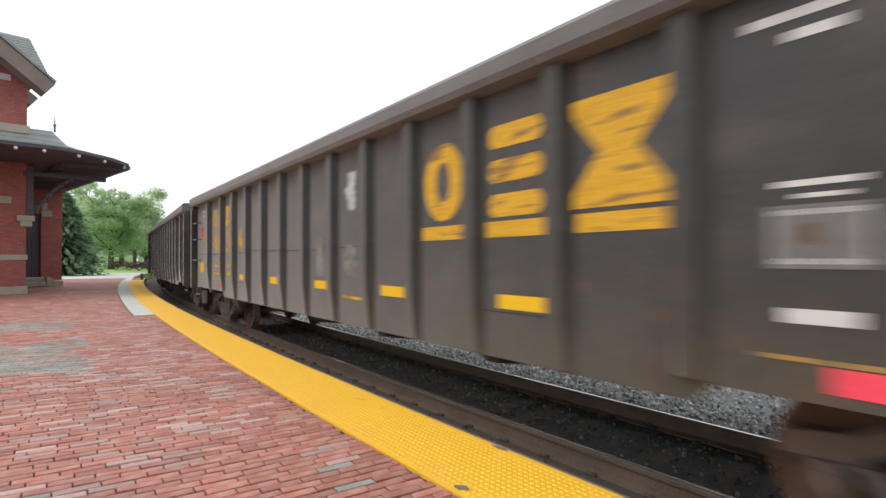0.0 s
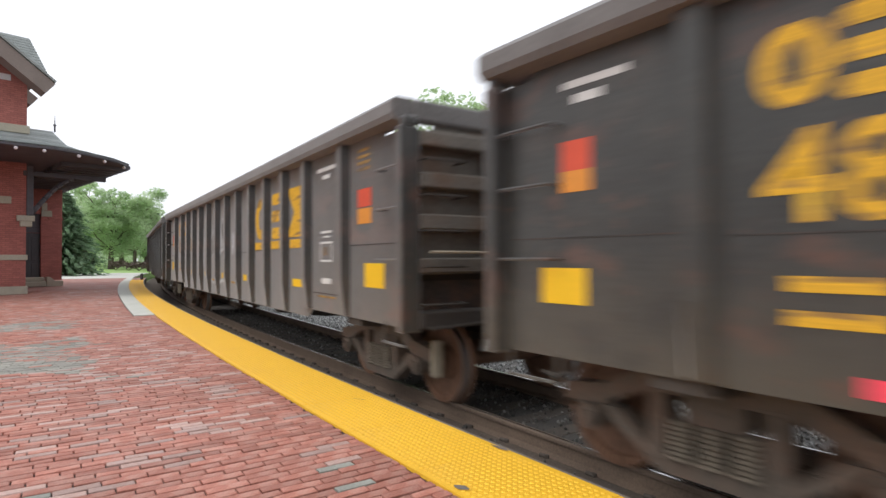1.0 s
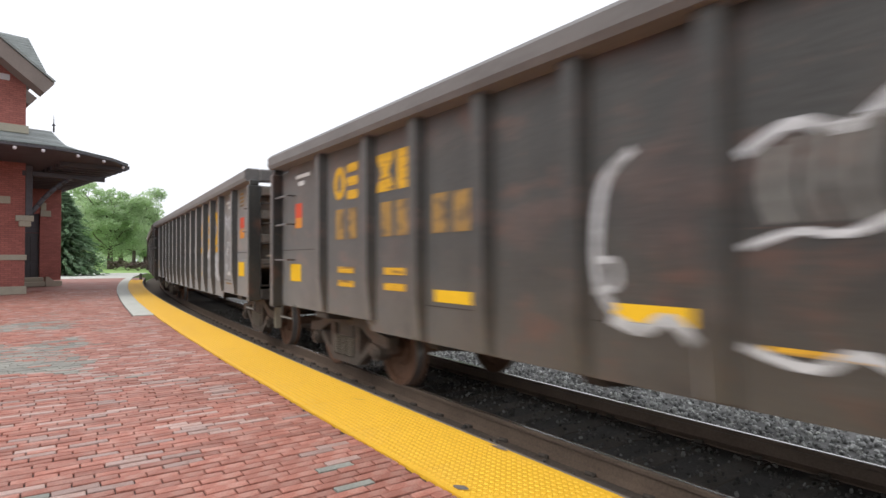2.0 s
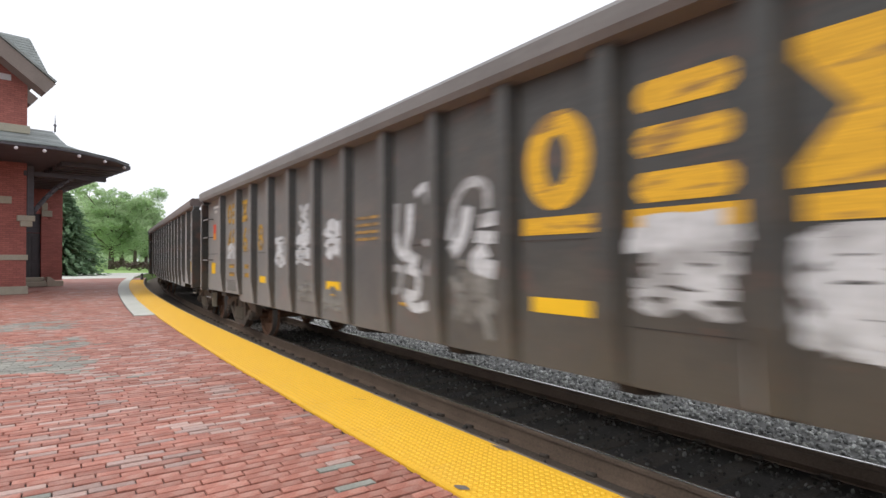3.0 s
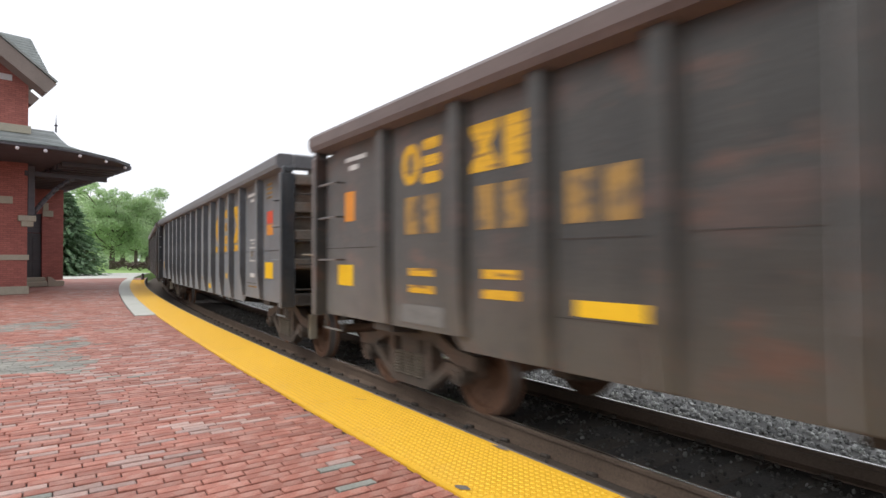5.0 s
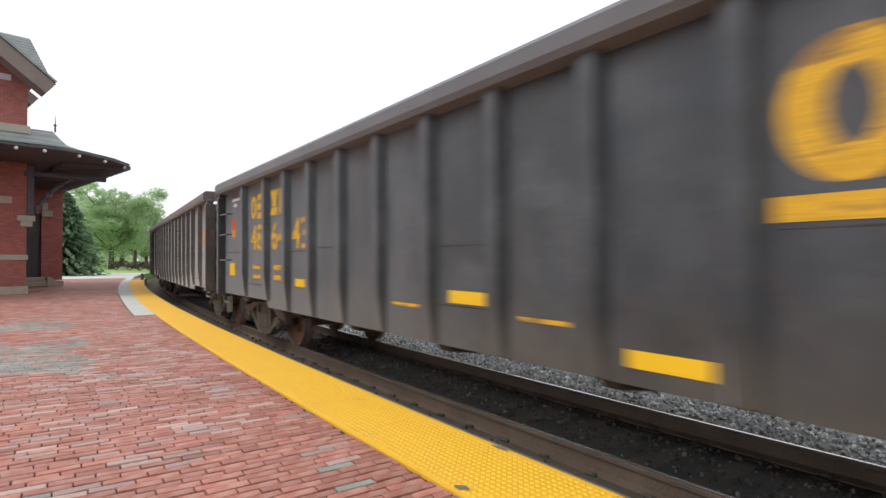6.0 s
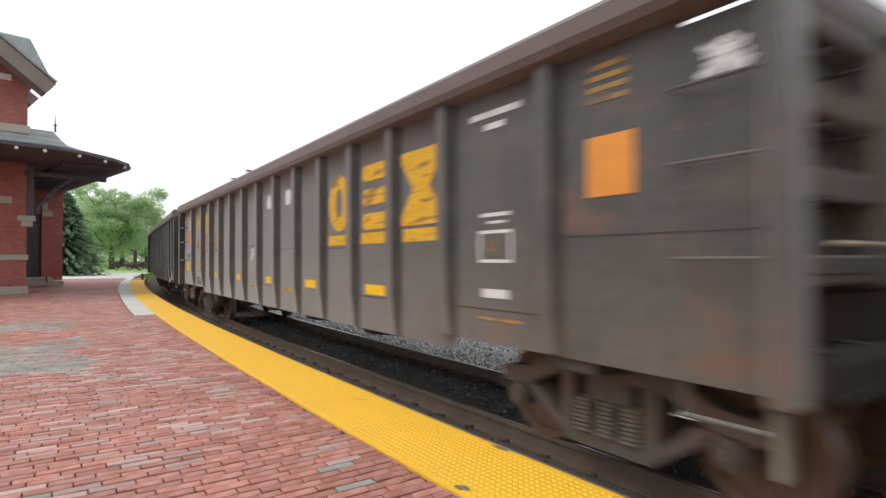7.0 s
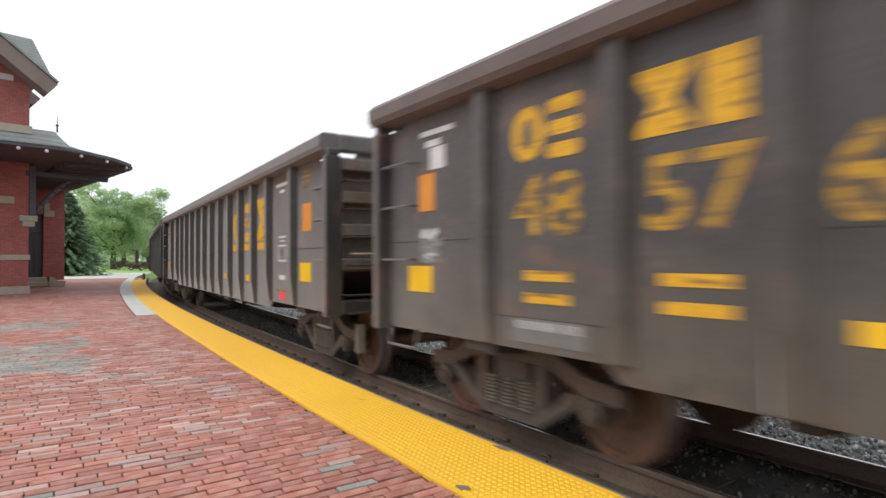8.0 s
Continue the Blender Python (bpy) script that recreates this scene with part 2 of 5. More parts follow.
# ---- ground ----
bm = bmesh.new()
cells = {}
G = [-900, -400, -200, -120, -80, -50, -30, -15, 0, 15, 30, 50, 80, 120, 200, 400, 900]
for x in G:
    for y in G:
        cells[x, y] = bm.verts.new((x, y, BED - 0.06))
for xa, xb in zip(G, G[1:]):
    for ya, yb in zip(G, G[1:]):
        bm.faces.new((cells[xa, ya], cells[xb, ya], cells[xb, yb], cells[xa, yb]))
tagged(link("ground", bm, M["ground"]), "grassy earth around the station and the line", "ground", kind="structure")

# platform: one slab with a brick surface, its edge along the curve
bm = bmesh.new()
ribbon(bm, S0, PLAT_END + 6.0, 2.0, [(-0.02, -0.03), (-40.0, -0.03), (-40.0, BED - 0.05), (-0.02, BED - 0.05)])
tagged(link("pavement", bm, M["brick_floor"]), "red brick station platform, worn and uneven", "platform", kind="structure")
bm = bmesh.new()
ribbon(bm, S0, PLAT_END + 6.0, 1.0, [(0.055, -0.012), (-0.02, -0.008), (-0.02, BED - 0.05), (0.055, BED - 0.05)])
tagged(link("platform_edge", bm, M["edge"]), "weathered concrete edge of the platform", "kerb", kind="structure")

# bed of the track
bm = bmesh.new()
ribbon(bm, T0, T1, 2.0, [(0.055, ZR - 0.21), (0.95, ZR - 0.21), (1.21, ZR - 0.185), (2.46, ZR - 0.195), (2.71, ZR - 0.21), (3.3, BED), (3.3, BED - 0.3), (0.055, BED - 0.3)])
tagged(link("track_bed", bm, M["bed"]), "dark oily ballast between the rails", "track bed", kind="structure")
bm = bmesh.new()
ribbon(bm, T0, T1, 2.0, [(2.70, ZR - 0.22), (3.02, ZR - 0.17), (5.3, ZR - 0.15), (7.8, BED - 0.25), (2.9, BED - 0.25)])
tagged(link("ballast_shoulder", bm, M["bed_grey"]), "grey crushed stone shoulder beside the track", "ballast", kind="structure")


# rails
def rail(c, top):
    base = top - 0.175
    prof = [(-.074, base), (.074, base), (.074, base + .012), (.012, base + .035), (.009, top - .048), (.036, top - .035), (.036, top - .006), (.030, top), (.011, top + .001), (-.011, top + .001), (-.030, top), (-.036, top - .006), (-.036, top - .035), (-.009, top - .048), (-.012, base + .035), (-.074, base + .012)]
    b = bmesh.new()
    ribbon(b, T0, T1, 1.0, [(c + r, z) for r, z in prof])
    ob = tagged(link("rail", b, [M["rail"], M["railtop"]]), "rusty steel rail with a polished head", "rail", kind="structure")
    for f in ob.data.polygons:
        if f.normal.z > 0.9 and f.center.z > top + 0.0008:
            f.material_index = 1
    return ob


bm = bmesh.new()
ribbon(bm, T0, T1, 1.0, [(0.056, ZR - 0.125), (0.34, ZR - 0.135), (1.0, ZR - 0.150), (1.0, ZR - 0.25), (0.056, ZR - 0.25)])
tagged(link("track_verge", bm, M["verge"]), "brown dust and fines between rail and platform", "track bed", kind="structure")
rail(RAIL_A, ZR + CANT)
rail(RAIL_B, ZR - CANT)

# ---- the train ----
PITCH, SPEED, REAR, GAP = 17.505, 12.25, 17.29, 1.22
LEN = PITCH - GAP
END_BAY, NEXT_BAY, BAYS = 1.60, 1.25, 13
BAY = (LEN - 2 * END_BAY - 2 * NEXT_BAY) / (BAYS - 2)
HW = 1.62                 # over the posts
SHEET = 1.46              # side sheet
SILL, BELLY, TOP = 0.787, 0.677, 2.995    # over the body's datum
BOLSTER = LEN / 2 - 1.45
WHEEL_R, AXLE = 0.419, 0.889

M["car_brown"] = dusty(mat("car_brown", (0.028, 0.029, 0.025), 0.42, dent=0.25, var=0.5, scale=1.6, fine=22, bump=0.15, second=(0.066, 0.052, 0.040), spread=0.7, stretch=(0.6, 1, 1.3), edge=(0.56, 0.68)), (0.088, 0.075, 0.053), 0.75, 1.55)
M["car_rusty"] = dusty(mat("car_rusty", (0.028, 0.028, 0.024), 0.44, dent=0.3, var=0.5, scale=1.5, fine=22, bump=0.18, second=(0.074, 0.043, 0.034), spread=0.8, stretch=(0.6, 1, 1.3), edge=(0.53, 0.64)), (0.084, 0.072, 0.054), 0.8, 1.65)
M["car_black"] = dusty(mat("car_black", (0.024, 0.029, 0.036), 0.40, dent=0.25, var=0.45, scale=1.3, fine=20, bump=0.1, second=(0.062, 0.068, 0.074), spread=0.7), (0.070, 0.063, 0.054), 0.75, 1.25, value=0.9, rust=0.25)
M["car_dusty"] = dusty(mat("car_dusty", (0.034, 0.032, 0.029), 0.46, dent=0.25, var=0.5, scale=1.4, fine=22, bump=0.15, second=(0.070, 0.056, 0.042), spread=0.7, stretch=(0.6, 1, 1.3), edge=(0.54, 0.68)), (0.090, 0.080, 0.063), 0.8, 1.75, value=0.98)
M["chord_rust"] = mat("chord_rust", (0.104, 0.078, 0.071), 0.65, var=0.3, scale=2, fine=25, bump=0.2)
M["chord_grey"] = mat("chord_grey", (0.128, 0.122, 0.116), 0.75, var=0.3, scale=2, fine=25, bump=0.2)
M["chord_black"] = mat("chord_black", (0.108, 0.109, 0.114), 0.7, var=0.25, scale=2, fine=25, bump=0.15)
M["under"] = mat("underframe", (0.048, 0.040, 0.034), 0.85, var=0.3, scale=3, fine=30, bump=0.3)
M["truck"] = mat("truck_iron", (0.098, 0.076, 0.058), 0.85, var=0.35, scale=4, fine=30, bump=0.3, second=(0.11, 0.065, 0.044), spread=0.7)
M["wheel"] = mat("wheel_rust", (0.165, 0.084, 0.048), 0.8, var=0.3, scale=5, fine=30, bump=0.2)
M["tread"] = mat("wheel_tread", (0.30, 0.29, 0.28), 0.4, metal=0.8, var=0.1)
M["adapter"] = mat("cap_pale", (0.15, 0.122, 0.09), 0.8, var=0.2)
M["mark_yellow"] = mat("mark_yellow", (0.60, 0.335, 0.014), 0.7, var=0.28, scale=4, fine=24, bump=0.05, second=(0.15, 0.085, 0.035), spread=0.85, edge=(0.55, 0.66), stretch=(0.5, 1, 3.2))
M["mark_worn"] = mat("mark_worn", (0.44, 0.25, 0.020), 0.75, var=0.35, scale=4, fine=24, bump=0.05, second=(0.11, 0.075, 0.04), spread=0.9, edge=(0.46, 0.60), stretch=(0.5, 1, 3.2))
M["mark_reflect"] = mat("mark_reflect", (0.74, 0.45, 0.006), 0.55, var=0.08, scale=5, fine=30, bump=0.0)
M["mark_orange"] = mat("mark_orange", (0.62, 0.24, 0.03), 0.6, var=0.15, scale=6, fine=30, bump=0.0)
M["mark_red"] = mat("mark_red", (0.55, 0.07, 0.03), 0.6, var=0.15, scale=6, fine=30, bump=0.0)
M["mark_white"] = mat("mark_white", (0.55, 0.55, 0.53), 0.7, var=0.2, scale=5, fine=30, bump=0.0)
M["mark_pink"] = mat("mark_pink", (0.80, 0.06, 0.10), 0.7, var=0.2, scale=5, fine=30, bump=0.0)
M["spray_white"] = mat("spray_white", (0.50, 0.52, 0.535), 0.7, var=0.3, scale=3, fine=20, bump=0.0, second=(0.18, 0.18, 0.175), spread=0.85)
M["spray_faint"] = mat("spray_faint", (0.20, 0.20, 0.185), 0.7, var=0.3, scale=4, fine=20, bump=0.0, second=(0.10, 0.095, 0.085), spread=0.9)
M["mark_faded"] = mat("mark_faded", (0.34, 0.20, 0.05), 0.7, var=0.3, scale=7, fine=30, bump=0.0, second=(0.10, 0.075, 0.05), spread=0.9)
M["mark_plate"] = mat("mark_plate", (0.14, 0.14, 0.135), 0.7, var=0.3, scale=4, fine=20, bump=0.0)
M["primer"] = mat("primer", (0.11, 0.050, 0.040), 0.75, var=0.35, scale=3, fine=20, bump=0.1, second=(0.072, 0.063, 0.056), spread=0.9, edge=(0.42, 0.58))
M["cap_end"] = mat("cap_end", (0.36, 0.31, 0.23), 0.8, var=0.25)
# car ends: light falling on them is put into the paler base; patches are rust
M["end_lit_rust"] = mat("end_lit_rust", (0.145, 0.130, 0.110), 0.8, var=0.4, scale=2, fine=22, bump=0.25, second=(0.115, 0.072, 0.048), spread=0.8, edge=(0.5, 0.66))
M["scrap"] = mat("scrap", (0.085, 0.062, 0.050), 0.8, var=0.4, scale=4, fine=24, bump=0.2, second=(0.13, 0.065, 0.04), spread=0.8)
M["seam"] = mat("seam", (0.031, 0.027, 0.024), 0.7, var=0.4, scale=2, fine=14, bump=0.2, second=(0.062, 0.042, 0.033), spread=0.8)
for key in ("car_brown", "car_rusty", "car_black", "car_dusty", "chord_grey", "chord_rust", "chord_black"):
    M[key].node_tree.nodes["Principled BSDF"].inputs["Specular IOR Level"].default_value = 0.42
    # added sheen stands in for the haze that pales sides at a flat angle
    sheen_in = M[key].node_tree.nodes["Principled BSDF"].inputs
    sheen_in["Sheen Weight"].default_value = {"car_black": 0.5, "car_dusty": 0.7}.get(key, 0.6) if key.startswith("car") else 0.25
    sheen_in["Sheen Roughness"].default_value = 0.48
    sheen_in["Sheen Tint"].default_value = (0.86, 0.94, 1.0, 1) if key.endswith("black") else (0.97, 0.98, 1.0, 1)


# a car's own space: x runs forward (in the train's direction), y to its left, z up from the body's datum.
# The camera sees the side at negative y.
def panel_x(i):
    """Front and rear x of bay i, counted from the front: 0 is the front end bay."""
    if i == 0:
        return LEN / 2, LEN / 2 - END_BAY
    if i == BAYS + 1:
        return -LEN / 2 + END_BAY, -LEN / 2
    if i == 1:
        return LEN / 2 - END_BAY, LEN / 2 - END_BAY - NEXT_BAY
    if i == BAYS:
        return -LEN / 2 + END_BAY + NEXT_BAY, -LEN / 2 + END_BAY
    a = LEN / 2 - END_BAY - NEXT_BAY - (i - 2) * BAY
    return a, a - BAY


def out(sgn, y):
    """y of a point that far out on one side of the body."""
    return sgn * y


MID = 0.0


def side_sheet(sgn):
    bm = bmesh.new()
    y0, y1 = out(sgn, SHEET), out(sgn, SHEET - 0.012)
    a, b = min(y0, y1), max(y0, y1)
    h = LEN / 2
    m = h - END_BAY - NEXT_BAY
    # the sheet reaches lower between the trucks, and stops short of the top at the corners, where daylight shows
    pts = [(-h + 0.05, SILL), (-m - 0.12, SILL), (-m, BELLY), (m, BELLY), (m + 0.12, SILL), (h - 0.05, SILL), (h - 0.05, TOP - 0.28), (h - 0.58, TOP - 0.28), (h - 0.62, TOP - 0.2), (-h + 0.38, TOP - 0.2), (-h + 0.34, TOP - 0.28), (-h + 0.05, TOP - 0.28)]
    prism(bm, pts, lambda u, v: (u, a, v), lambda u, v: (u, b, v))
    bmesh.ops.recalc_face_normals(bm, faces=bm.faces[:])
    return bm


def post_mesh(foot):
    """Hat-section side post, outward along -y, tapering in towards its foot."""
    bm = bmesh.new()
    w0, w1 = 0.110, 0.068
    lo, hi = foot + 0.02, TOP - 0.22
    levels = ((lo, 0.05), (lo + 0.42, 0.098), (hi, 0.102))
    rings = []
    for z, d in levels:
        rings.append([bm.verts.new(q) for q in ((-w0, 0.004, z), (-w1, -d, z), (w1, -d, z), (w0, 0.004, z))])
    for r, q in zip(rings, rings[1:]):
        for i in range(4):
            bm.faces.new((r[i], r[(i + 1) % 4], q[(i + 1) % 4], q[i]))
    bm.faces.new(list(reversed(rings[0])))
    bm.faces.new(rings[-1])
    bmesh.ops.recalc_face_normals(bm, faces=bm.faces[:])
    return bm


def top_chord(sgn):
    bm = bmesh.new()
    pts = [(SHEET - 0.06, TOP - 0.23), (HW - 0.01, TOP - 0.21), (HW + 0.02, TOP - 0.16), (HW + 0.02, TOP - 0.05), (HW - 0.03, TOP), (SHEET - 0.06, TOP)]
    h = LEN / 2 + 0.03
    prism(bm, pts, lambda u, v: (-h, out(sgn, u), v), lambda u, v: (h - 0.16, out(sgn, u), v))
    bmesh.ops.recalc_face_normals(bm, faces=bm.faces[:])
    return bm


def end_wall(sgn):
    bm = bmesh.new()
    h = LEN / 2 - 0.16
    a, b = sorted((sgn * h, sgn * (h - 0.012)))
    box(bm, a, b, -SHEET, out(1, SHEET), 1.30, TOP - 0.28)
    box(bm, a, b, -SHEET + 0.30, out(1, SHEET - 0.30), TOP - 0.28, TOP - 0.2)
    return bm


def end_rib(sgn, y0, y1, z, hgt=0.15):
    bm = bmesh.new()
    a, b = sorted((sgn * (LEN / 2 - 0.16), sgn * (LEN / 2 - 0.01)))
    box(bm, a, b, y0, y1, z, z + hgt)
    return bevelled(bm, 0.015)


def ring_shape(bm, x, z, w, h, t, y):
    """A closed oval ring, thick as t."""
    n = 24
    rings = []
    for k in range(n):
        a = 2 * math.pi * k / n
        rings.append((bm.verts.new((x + w / 2 * math.cos(a), y, z + h / 2 * math.sin(a))), bm.verts.new((x + (w / 2 - t) * math.cos(a), y, z + (h / 2 - t * 0.85) * math.sin(a)))))
    for k in range(n):
        p, q = rings[k], rings[(k + 1) % n]
        bm.faces.new((p[0], q[0], q[1], p[1]))


def bars_shape(x, z, w, h, y, paint, car):
    """Three level bars with clipped corners."""
    t, c = h * 0.25, h * 0.07
    for k in (-1, 0, 1):
        bm = bmesh.new()
        zc, q = z + k * (h - t) / 2, w / 2
        bm.faces.new([bm.verts.new((x + u, y, zc + v)) for u, v in ((-q, -t / 2 + c), (-q + c, -t / 2), (q - c, -t / 2), (q, -t / 2 + c), (q, t / 2 - c), (q - c, t / 2), (-q + c, t / 2), (-q, t / 2 - c))])
        part("emblem_bar", bm, paint, car)


def strip(bm, pts, t, y):
    """A band of width t through points (x, z)."""
    prev = None
    for i, q in enumerate(pts):
        a, b = pts[max(0, i - 1)], pts[min(len(pts) - 1, i + 1)]
        d = Vector((b[0] - a[0], b[1] - a[1]))
        d = d.normalized() if d.length > 1e-6 else Vector((1, 0))
        n = Vector((-d.y, d.x)) * t / 2
        cur = (bm.verts.new((q[0] + n.x, y, q[1] + n.y)), bm.verts.new((q[0] - n.x, y, q[1] - n.y)))
        if prev:
            bm.faces.new((prev[0], prev[1], cur[1], cur[0]))
        prev = cur


def glass_shape(bm, x, z, w, h, y):
    """Two blunt wedges, tip to tip."""
    for up in (1, -1):
        bm.faces.new([bm.verts.new((x + u * w, y, z + up * v * h)) for u, v in ((-.5, .5), (-.5, .36), (-.2, .0), (.2, .0), (.5, .36), (.5, .5))])
    bmesh.ops.remove_doubles(bm, verts=bm.verts[:], dist=0.001)


def plate(x, z, w, h, y=-SHEET - 0.004):
    """A flat marking centred at x, z on the camera's side."""
    bm = bmesh.new()
    bm.faces.new([bm.verts.new(q) for q in ((x + w / 2, y, z - h / 2), (x - w / 2, y, z - h / 2), (x - w / 2, y, z + h / 2), (x + w / 2, y, z + h / 2))])
    return bm


def digits(txt, x, z, h, parent, m="mark_yellow"):
    """Painted digits on the camera's side, read from that side."""
    cu = bpy.data.curves.new("digits", 'FONT')
    cu.body = txt
    cu.size = h * 1.42
    cu.align_x = 'CENTER'
    cu.offset = 0.011
    tmp = bpy.data.objects.new("digits", cu)
    scene.collection.objects.link(tmp)
    me = bpy.data.meshes.new_from_object(tmp.evaluated_get(bpy.context.evaluated_depsgraph_get()))
    bpy.data.objects.remove(tmp)
    me.transform(Matrix(((1, 0, 0, x), (0, 0, -1, -SHEET - 0.004), (0, 1, 0, z - h / 2), (0, 0, 0, 1))))
    me.materials.clear()
    me.materials.append(M[m])
    ob = new("number", me)
    ob.parent = parent
    return ob


def make_truck(parent, x):
    """A two-axle truck: side frames with springs, bolster, two wheelsets."""
    tr = new("truck")
    tr.parent = parent
    tr.matrix_basis = pose(x, 0, ZR - CAR_Z)
    for sgn in (-1, 1):
        bm = bmesh.new()
        y0, y1 = sorted((sgn * 0.96, sgn * 1.10))
        # arched casting: top member, tension member, and two columns about the springs
        upper = [(-1.12, .50), (-1.12, .62), (-.80, .66), (-.42, .84), (.42, .84), (.80, .66), (1.12, .62), (1.12, .50), (.80, .52), (.42, .68), (-.42, .68), (-.80, .52)]
        lower = [(-.80, .515), (-.72, .42), (-.42, .23), (-.36, .18), (.36, .18), (.42, .23), (.72, .42), (.80, .515), (.66, .515), (.38, .29), (-.38, .29), (-.66, .515)]
        for outl in (upper, lower):
            prism(bm, outl, lambda u, v: (u, y0, v), lambda u, v: (u, y1, v))
        for cx in (-.36, .36):
            box(bm, cx - 0.055, cx + 0.055, y0 - 0.006, y1 + 0.006, 0.26, 0.70)
        bmesh.ops.recalc_face_normals(bm, faces=bm.faces[:])
        part("side_frame", bm, M["truck"], tr)
        for ex in (-1, 1):
            b3 = bmesh.new()
            lead = x > 0 and ex > 0
            xa, xb = sorted((ex * 1.12, ex * (1.17 if lead else 1.14)))
            box(b3, xa, xb, y0 + 0.01, y1 - 0.01, 0.33 if lead else 0.42, 0.70 if lead else 0.62)
            part("frame_end", bevelled(b3, 0.01), M["cap_end" if lead else "truck"], tr, "pale painted end plate" if lead else "")
        for k in range(3):
            b2 = bmesh.new()
            cx = -0.2 + 0.2 * k
            rings = []
            for j in range(17):
                rr = 0.076 if j % 2 else 0.056
                rings.append([b2.verts.new((cx + rr * math.cos(a), sgn * 1.085 + rr * math.sin(a), 0.28 + j * 0.0155)) for a in (0, .785, 1.571, 2.356, 3.142, 3.927, 4.712, 5.498)])
            for p, q in zip(rings, rings[1:]):
                for i in range(8):
                    b2.faces.new((p[i], p[(i + 1) % 8], q[(i + 1) % 8], q[i]))
            b2.faces.new(list(reversed(rings[0])))
            b2.faces.new(rings[-1])
            part("spring", b2, M["adapter"], tr)
        for ax in (-AXLE, AXLE):
            b2 = bmesh.new()
            rod(b2, (ax, sgn * 0.98, WHEEL_R), (ax, sgn * 1.14, WHEEL_R), 0.095, seg=12)
            rod(b2, (ax, sgn * 1.14, WHEEL_R), (ax, sgn * 1.17, WHEEL_R), 0.05, seg=8)
            box(b2, ax - 0.16, ax + 0.16, min(sgn * .95, sgn * 1.08), max(sgn * .95, sgn * 1.08), WHEEL_R + 0.06, WHEEL_R + 0.22)
            part("bearing", b2, M["truck"], tr)
    bm = bmesh.new()
    box(bm, -0.2, 0.2, -1.1, 1.1, 0.50, 0.715)
    part("bolster", bevelled(bm, 0.03), M["truck"], tr)
    sets = []
    for ax in (-AXLE, AXLE):
        bm = bmesh.new()
        rod(bm, (0, -0.95, 0), (0, 0.95, 0), 0.075, seg=12)
        for sgn in (-1, 1):
            g = 0.69
            prof = [(sgn * (g - .02), .10), (sgn * (g - .02), .17), (sgn * (g + .02), .33), (sgn * (g - .01), .36), (sgn * (g - .01), WHEEL_R + .027), (sgn * (g + .02), WHEEL_R + .027), (sgn * (g + .035), WHEEL_R + .003), (sgn * (g + .125), WHEEL_R - .002), (sgn * (g + .125), .35), (sgn * (g + .08), .335), (sgn * (g + .05), .18), (sgn * (g + .11), .16), (sgn * (g + .11), .10)]
            lathe(bm, prof)
        bmesh.ops.recalc_face_normals(bm, faces=bm.faces[:])
        w = link("wheelset", bm, [M["wheel"], M["tread"]], tr)
        w.matrix_basis = pose(ax, 0, WHEEL_R)
        sets.append(w)
        for f in w.data.polygons:
            c = f.center
            r = math.hypot(c.x, c.z)
            if abs(r - WHEEL_R) < 0.02 and abs(f.normal.y) < 0.5:
                f.material_index = 1
    return sets


CARS = []
SPIN = []


